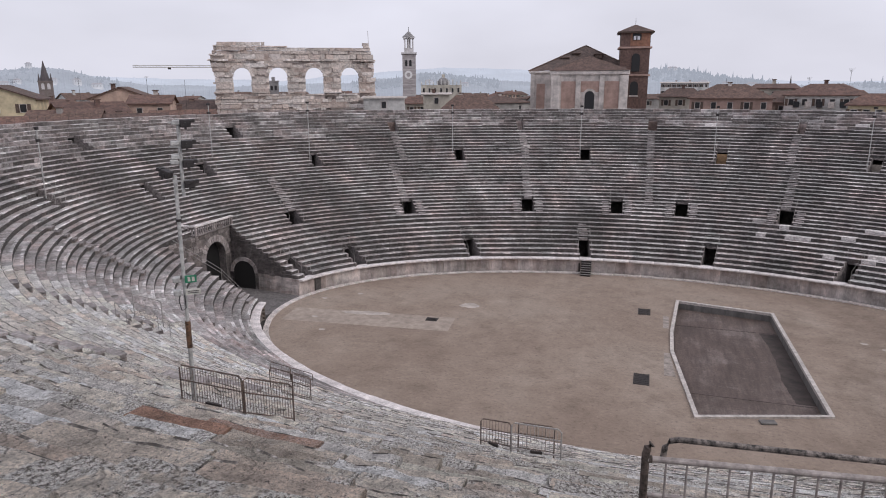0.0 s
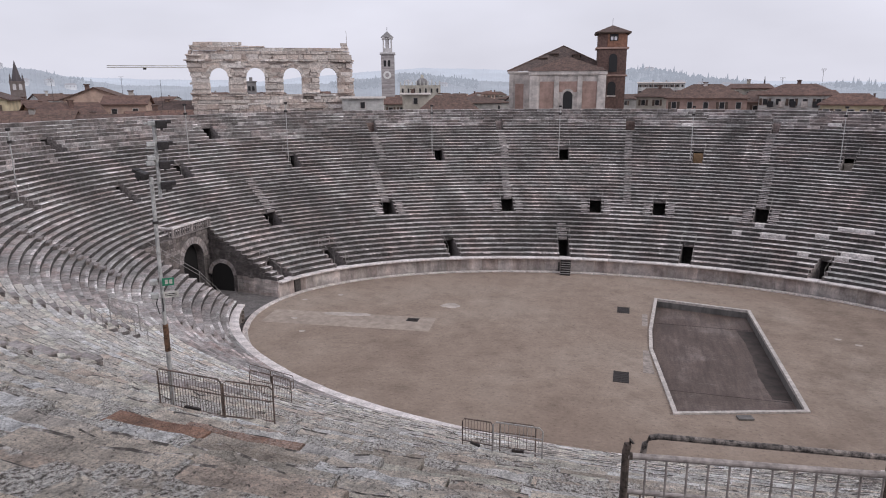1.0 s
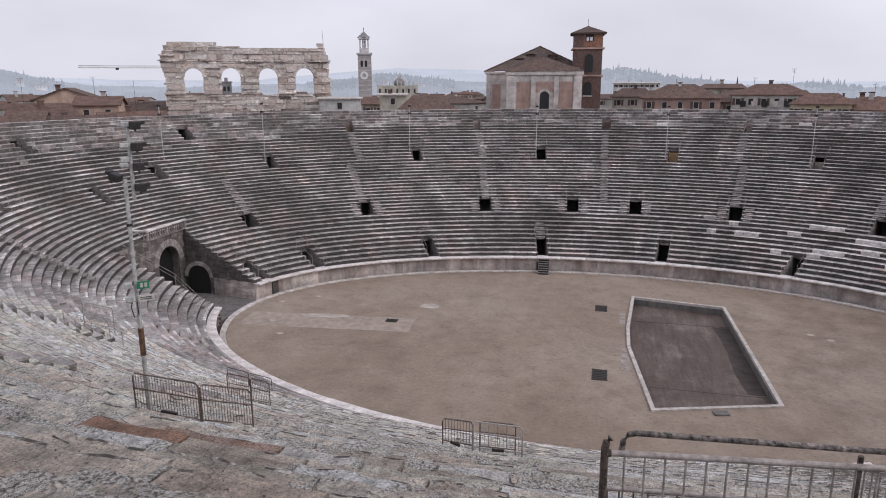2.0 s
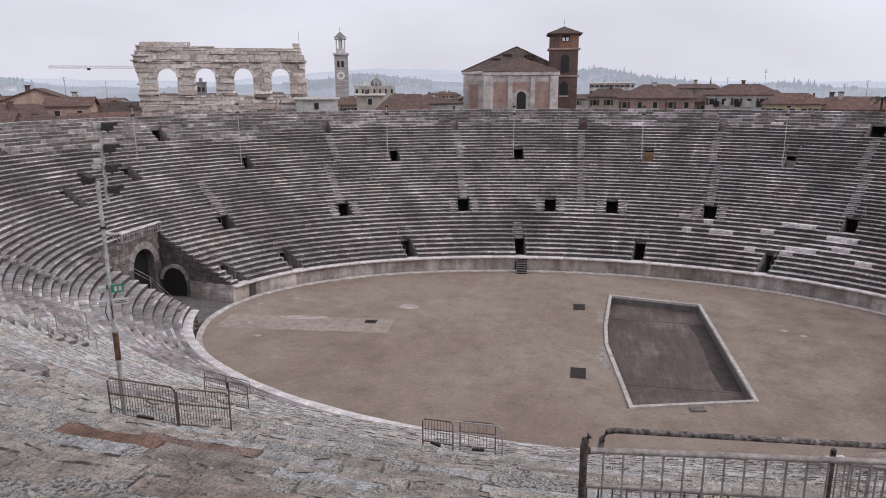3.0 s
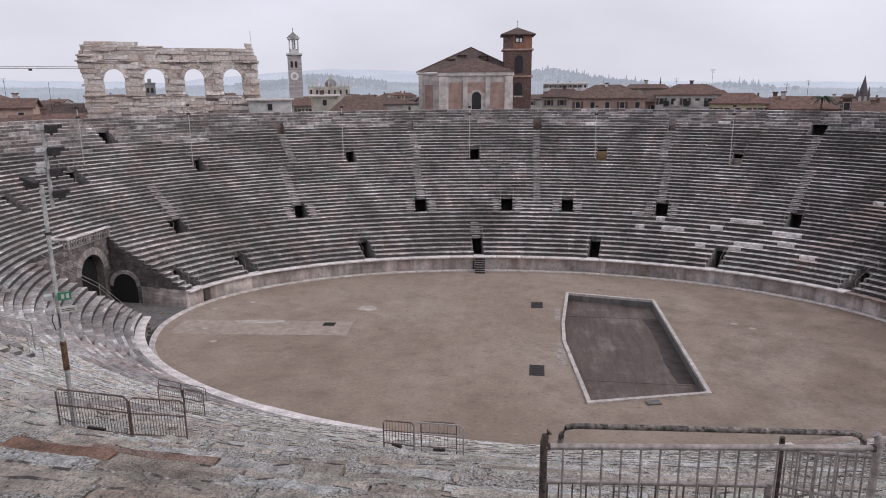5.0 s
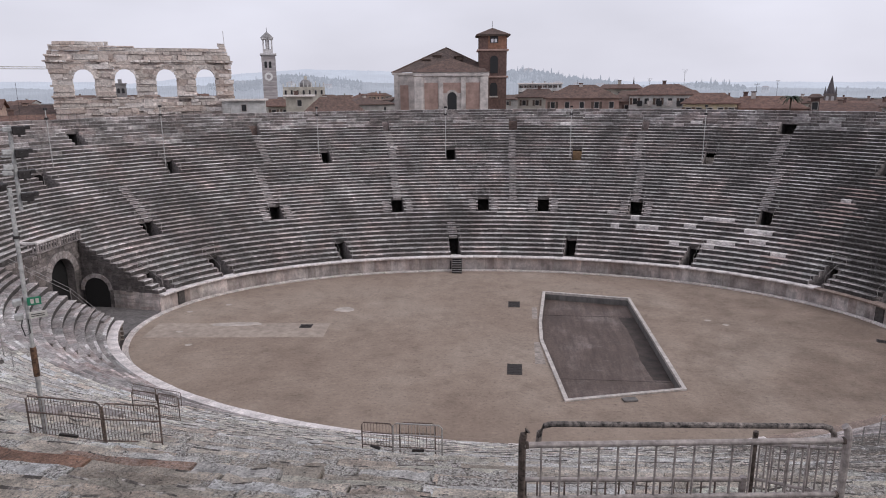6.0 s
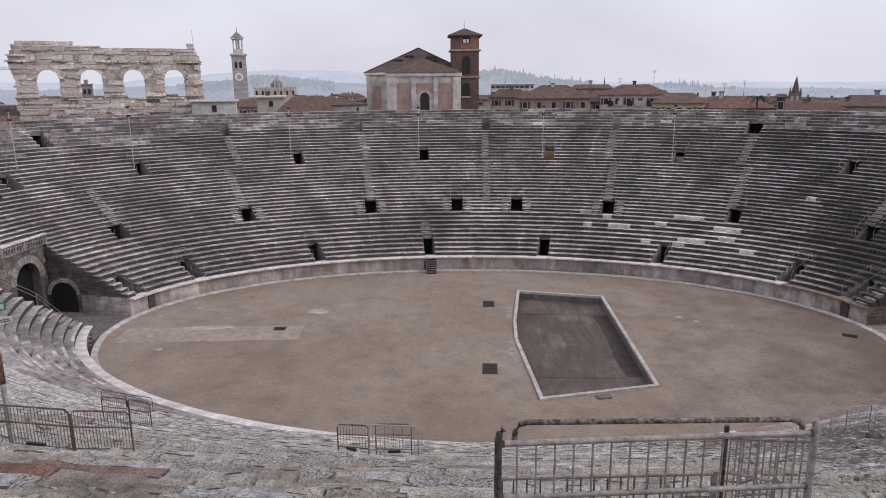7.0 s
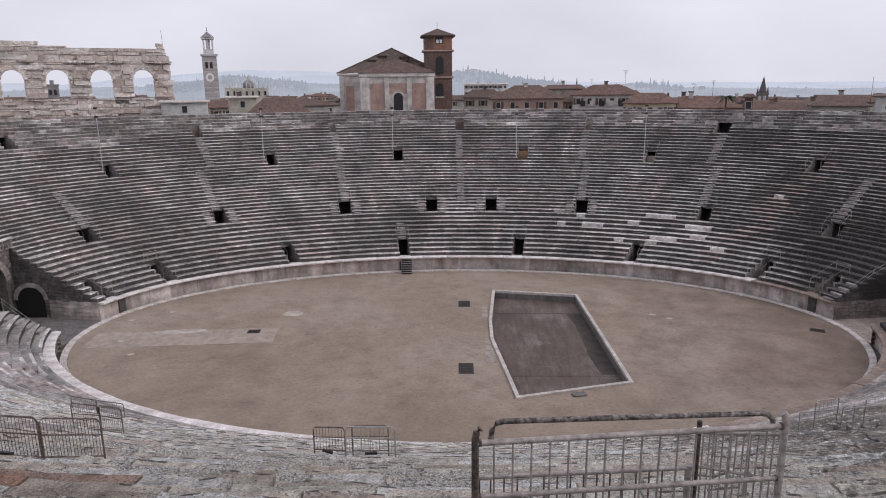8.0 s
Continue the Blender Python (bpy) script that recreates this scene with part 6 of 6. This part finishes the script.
for k in range(150):
    az, dist = rng.uniform(-56, 42), rng.uniform(150, 520)
    if -11.5 < az < 2 and dist < 190 or (-41 < az < -21 and dist < 180):
        continue
    x, y = at_bearing(az, dist)
    if math.hypot(x / 78, y / 70) < 1.02 or (abs(az + 19.9) < 2.2 and dist > 400):
        continue
    ridge = EYE[2] - dist * (rng.uniform(0.013, 0.021) if az > 14 else rng.uniform(0.006, 0.019))
    w, d = rng.uniform(8, 17), rng.uniform(7, 11)
    wall = rng.choice([W_GREY, W_ORANGE, W_CREAM, W_CREAM, W_WHITE, W_PINK, W_GREY])
    kind = {"ochre_render": "ochre", "orange_render": "orange", "cream_render": "cream", "white_render": "white", "pink_render": "pink", "grey_render": "grey"}[wall.name]
    house(x, y, -az + rng.uniform(-35, 35), w, d, ridge - rng.uniform(1.2, 2.2), ridge, wall, rng.choice([M_TILE, M_TILE_RED]), f"distant {kind} town house with a tiled roof", hip=rng.choice([0, 0, 0.7]), turn=rng.random() < 0.3, windows=rng.randint(2, 4), seed=100 + k)
for az, dist, z, h, s in ((-48.9, 128, 22.6, 1.8, 1), (-44.8, 150, 22.6, 2.4, 2), (-40.2, 130, 23.0, 2.0, 3), (-37.5, 135, 22.0, 2.4, 4), (13.4, 150, 23.2, 3.0, 5), (18.6, 129, 21.0, 2.4, 6), (20.0, 128, 21.0, 2.8, 7), (30.5, 128, 21.6, 2.6, 8), (5.2, 142, 23.4, 1.0, 9), (33.5, 130, 21.6, 1.8, 10), (10.8, 150, 23.2, 1.4, 11)):
    x, y = at_bearing(az, dist)
    antenna(x, y, z, h, s)

# a bushy palm on a roof terrace
x, y = at_bearing(21.0, 122)
palm = holder("roof_palm", pose(x, y, 20.3))
tagged(palm, "dark green palm rising between the red roofs", "palm")
part("trunk", tube([(0, 0, -22), (0, 0, 0.9)], 0.15, 7), M_SHUTTER, palm)
rng = random.Random(6)
M_LEAF = plain("dark_leaf", (0.035, 0.05, 0.028), 0.7, var=0.4, scale=3)
for k in range(26):
    a, lift = rng.uniform(0, 2 * math.pi), rng.uniform(-0.2, 1.0)
    d = Vector((math.cos(a), math.sin(a), 0))
    s = Vector((-d.y, d.x, 0))
    bm = bmesh.new()
    prev = None
    for j in range(5):
        q = j / 4
        p = d * (1.9 * q) + Vector((0, 0, 0.9 + lift * q - 1.1 * q * q))
        wd = 0.16 * math.sin(math.pi * (0.12 + 0.85 * q))
        row = (bm.verts.new(p + s * wd), bm.verts.new(p + Vector((0, 0, 0.05))), bm.verts.new(p - s * wd))
        if prev:
            bm.faces.new((prev[0], row[0], row[1], prev[1])), bm.faces.new((prev[1], row[1], row[2], prev[2]))
        prev = row
    part("frond", bm, M_LEAF, palm)

# a crane behind the arcade
x, y = at_bearing(-38.5, 200)
crane = holder("tower_crane", pose(x, y, 0, 0, 0, 38.5))
tagged(crane, "pale tower crane with a long level jib", "crane")
M_CRANE = plain("pale_crane_paint", (0.45, 0.42, 0.36), 0.6)
for dy, dz in ((0, 0), (0.6, 0), (0.3, 0.5)):
    part("jib_chord", tube([(-9.0, dy, 28.3 + dz), (18.0, dy, 28.4 + dz)], 0.07, 5), M_CRANE, crane)
bm = bmesh.new()
for k in range(26):
    add_tube(bm, [(-9 + k, 0, 28.3), (-8.5 + k, 0.3, 28.8), (-8 + k, 0.6, 28.3)], 0.03, 4)
part("jib_lacing", bm, M_CRANE, crane)
part("mast", box(14.0, -0.4, -1.6, 14.9, 0.5, 30.5), M_CRANE, crane)
part("trolley", box(-0.4, -0.2, 27.8, 0.4, 0.8, 28.25), M_STAIR, crane)

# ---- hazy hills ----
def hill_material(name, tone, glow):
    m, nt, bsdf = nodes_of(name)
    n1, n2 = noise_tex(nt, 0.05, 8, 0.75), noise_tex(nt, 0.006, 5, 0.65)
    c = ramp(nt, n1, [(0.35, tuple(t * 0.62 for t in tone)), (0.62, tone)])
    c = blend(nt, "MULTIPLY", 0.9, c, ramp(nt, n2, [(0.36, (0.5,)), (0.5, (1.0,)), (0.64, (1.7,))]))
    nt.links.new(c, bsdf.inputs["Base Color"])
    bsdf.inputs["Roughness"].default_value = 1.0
    # distance haze is put in as bluish emission; nothing out here is a lamp
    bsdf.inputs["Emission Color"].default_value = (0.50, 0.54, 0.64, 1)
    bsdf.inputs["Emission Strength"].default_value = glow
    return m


def hills(name, radius, keys, bump_h, material, label, seed):
    """A ridge round the town: heights over bearing, with tree tops along it."""
    bm = bmesh.new()
    az = np.arange(-80, 65.01, 0.08)
    hs = np.interp(az, [k[0] for k in keys], [k[1] for k in keys])
    rows = []
    for f, dr in ((-0.6, -500), (0.45, -260), (0.8, -110), (1.0, 0), (0.6, 250), (-0.6, 600)):
        row = []
        for a, h in zip(az, hs):
            x, y = at_bearing(a, radius + dr)
            n = noise.noise(Vector((x * 0.012, y * 0.012, seed))) * 2.2 + abs(noise.noise(Vector((a * 5, seed * 3, f)))) * 1.3 + max(0.0, noise.noise(Vector((a * 4.3, seed, 5 * f))) + 0.1) * abs(noise.noise(Vector((a * 17, seed, 2 * f)))) * 7.0
            row.append(bm.verts.new((x, y, h * f + n * bump_h * (1 if f > 0 else 0))))
        rows.append(row)
    for p, q in zip(rows, rows[1:]):
        for k in range(len(az) - 1):
            bm.faces.new((p[k], p[k + 1], q[k + 1], q[k]))
    ob = mesh_ob(name, bm, material)
    tagged(ob, label, "hills", kind="structure")


RIDGE = [(-80, 50), (-56, 52), (-49.5, 60), (-47.8, 69), (-45.4, 61), (-42.5, 43), (-40.2, 30), (-35.7, 24), (-30, 26), (-24, 36), (-21.5, 44), (-18.5, 58), (-16.5, 52), (-13, 40), (-9.9, 33), (-6, 40), (-2, 60), (-0.1, 64), (2.2, 62), (4, 46), (6.8, 36), (8.7, 24), (12, 22), (14, 27), (16, 24), (18, 15), (23, 12), (31, 12), (65, 12)]
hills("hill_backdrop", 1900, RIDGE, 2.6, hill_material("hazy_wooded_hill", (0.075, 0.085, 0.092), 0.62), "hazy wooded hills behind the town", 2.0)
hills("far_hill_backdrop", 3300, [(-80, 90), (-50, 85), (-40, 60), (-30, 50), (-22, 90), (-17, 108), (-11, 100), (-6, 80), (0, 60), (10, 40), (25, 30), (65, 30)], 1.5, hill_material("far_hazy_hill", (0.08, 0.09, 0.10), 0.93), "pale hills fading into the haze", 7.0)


def hill_woods():
    """Cypresses and round crowns on the hillsides, too many and too far to count."""
    rng = random.Random(55)
    verts, faces = [], []
    for az0, az1, count, r0, r1, tall in ((-56, -42, 260, 1640, 1890, 0.8), (-24.5, -20.6, 130, 1640, 1800, 1.3), (-19.0, -12.5, 260, 1640, 1880, 1.1), (-0.5, 8.6, 520, 1660, 1890, 1.25), (14.2, 17.8, 120, 1640, 1890, 1.2), (8.6, 14.0, 60, 1700, 1880, 0.8)):
        for k in range(count):
            a, r = rng.uniform(az0, az1), rng.uniform(r0, r1)
            h = float(np.interp(a, [q[0] for q in RIDGE], [q[1] for q in RIDGE])) * float(np.interp(r, (1640, 1790, 1900), (0.45, 0.8, 1.0)))
            x, y = at_bearing(a, r)
            slim = rng.random() < 0.14
            tip = tall * (rng.uniform(9, 17) if slim else rng.uniform(3, 8))
            wide = tip * (rng.uniform(0.09, 0.14) if slim else rng.uniform(0.45, 0.9))
            n, sides = len(verts), 6
            levels = ((0.0, 0.5), (0.25, 1.0), (0.6, 0.75), (1.0, 0.12))
            for f, w in levels:
                for q in range(sides):
                    t = 2 * math.pi * q / sides
                    j = wide * w * rng.uniform(0.75, 1.25)
                    verts.append((x + j * math.cos(t), y + j * math.sin(t), h - 2 + (tip + 2) * f * rng.uniform(0.95, 1.05)))
            for i in range(len(levels) - 1):
                for q in range(sides):
                    faces.append((n + i * sides + q, n + i * sides + (q + 1) % sides, n + (i + 1) * sides + (q + 1) % sides, n + (i + 1) * sides + q))
            faces.append(tuple(n + (len(levels) - 1) * sides + q for q in range(sides)))
    me = bpy.data.meshes.new("hill_woods")
    me.from_pydata(verts, [], faces)
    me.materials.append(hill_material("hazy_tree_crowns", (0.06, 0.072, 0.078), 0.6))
    tagged(new("hill_woods", me), "hazy dark cypresses and woods on the hillsides", "woods", kind="stuff")


hill_woods()

# pale villas half hidden on the hillsides
rng = random.Random(63)
# villas carry the same emitted haze as the hills
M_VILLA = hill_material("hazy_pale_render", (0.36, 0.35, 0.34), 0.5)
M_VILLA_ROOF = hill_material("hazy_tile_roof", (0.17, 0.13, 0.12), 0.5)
for az, dist in ((-49.4, 1600), (-48.6, 1660), (-47.8, 1880), (-46.4, 1640), (-44.9, 1650), (-43.6, 1640), (-18.2, 1650), (-15.3, 1640), (1.2, 1850), (3.6, 1650), (5.2, 1660), (7.0, 1650), (11.2, 1640), (12.6, 1650), (13.4, 1640), (19.2, 1640)):
    x, y = at_bearing(az, dist)
    base = float(np.interp(az, [q[0] for q in RIDGE], [q[1] for q in RIDGE])) * float(np.interp(dist, (1400, 1640, 1790, 1900), (-0.1, 0.45, 0.8, 1.0))) - 4
    w, d, h = rng.uniform(12, 24), rng.uniform(9, 13), rng.uniform(10, 16)
    villa = holder("hill_villa", pose(x, y, base, 0, 0, -az + rng.uniform(-25, 25)))
    tagged(villa, "pale villa with a low roof on the hazy hillside", "villa", "villas on the hills")
    part("wall", box(-w / 2, -d / 2, -8, w / 2, d / 2, h), M_VILLA, villa)
    part("roof", gable_roof(-w / 2, w / 2, -d / 2, d / 2, h, h + 3, 0.8), M_VILLA_ROOF, villa)
    for k in range(3):
        part("window", box(-w * 0.36 + w * 0.3 * k, -d / 2 - 0.1, h - 5, -w * 0.36 + w * 0.3 * k + 1.8, -d / 2 + 0.1, h - 2), M_VILLA_ROOF, villa)


# ---- the seat stones nearest the eye, one by one ----
NEAR_MESHES = []


def near_stone(i, d0, d1):
    rng = near_rng
    v, f = seat_verts(rng, i, d0, d1, 6, 0.7)
    c = sum(v, Vector()) / len(v)
    me = bpy.data.meshes.new("seat_stone")
    me.from_pydata([p - c for p in v], [], f)
    red = i == 38 and d0 < 263.9 < d1 or i == 39 and d0 < 263.7 < d1
    me.materials.append(M_RED if red else M_BLOCK)
    me.materials.append(M_MOSS)
    mossy = rng.random() < 0.4
    me.polygons.foreach_set("material_index", [1 if len(q) == 4 and (q[0] % 6 == 1 and (mossy or rng.random() < 0.25) or q[0] % 6 == 2 and rng.random() < (0.5 if mossy else 0.12)) else 0 for q in f])
    ob = new("seat_stone", me)
    ob.location = c
    ob.parent = cavea


# dark sheet added below the stones, so open joints look deep and unlit
bm = bmesh.new()
for i in range(10, 49):
    z1 = ring(i + 1)[0] - 0.16
    prev = None
    for k in range(41):
        d = 210.0 + 90.0 * k / 40
        a0, b0, a1, b1 = ring(i)[1] + 0.1, ring(i)[2] + 0.1 + near_side(i, d), ring(i + 1)[1] + 0.1, ring(i + 1)[2] + 0.1 + near_side(i + 1, d)
        row = (bm.verts.new(on_oval(a0, b0, d, z1)), bm.verts.new(on_oval(a1, b1, d, z1)))
        if prev and not any(r <= i < r + n and abs(d - 1.1 - c) < 2.6 for c, r, n, w in CUTS):
            bm.faces.new((prev[0], row[0], row[1], prev[1]))
        prev = row
part("bedding", bm, plain("dark_joint_shade", (0.045, 0.037, 0.031), 0.95, var=0.4, scale=5), cavea, "dark sheet added under the stones to shade the joints")
for i, d0, d1 in near_stones:
    near_stone(i, d0, d1)
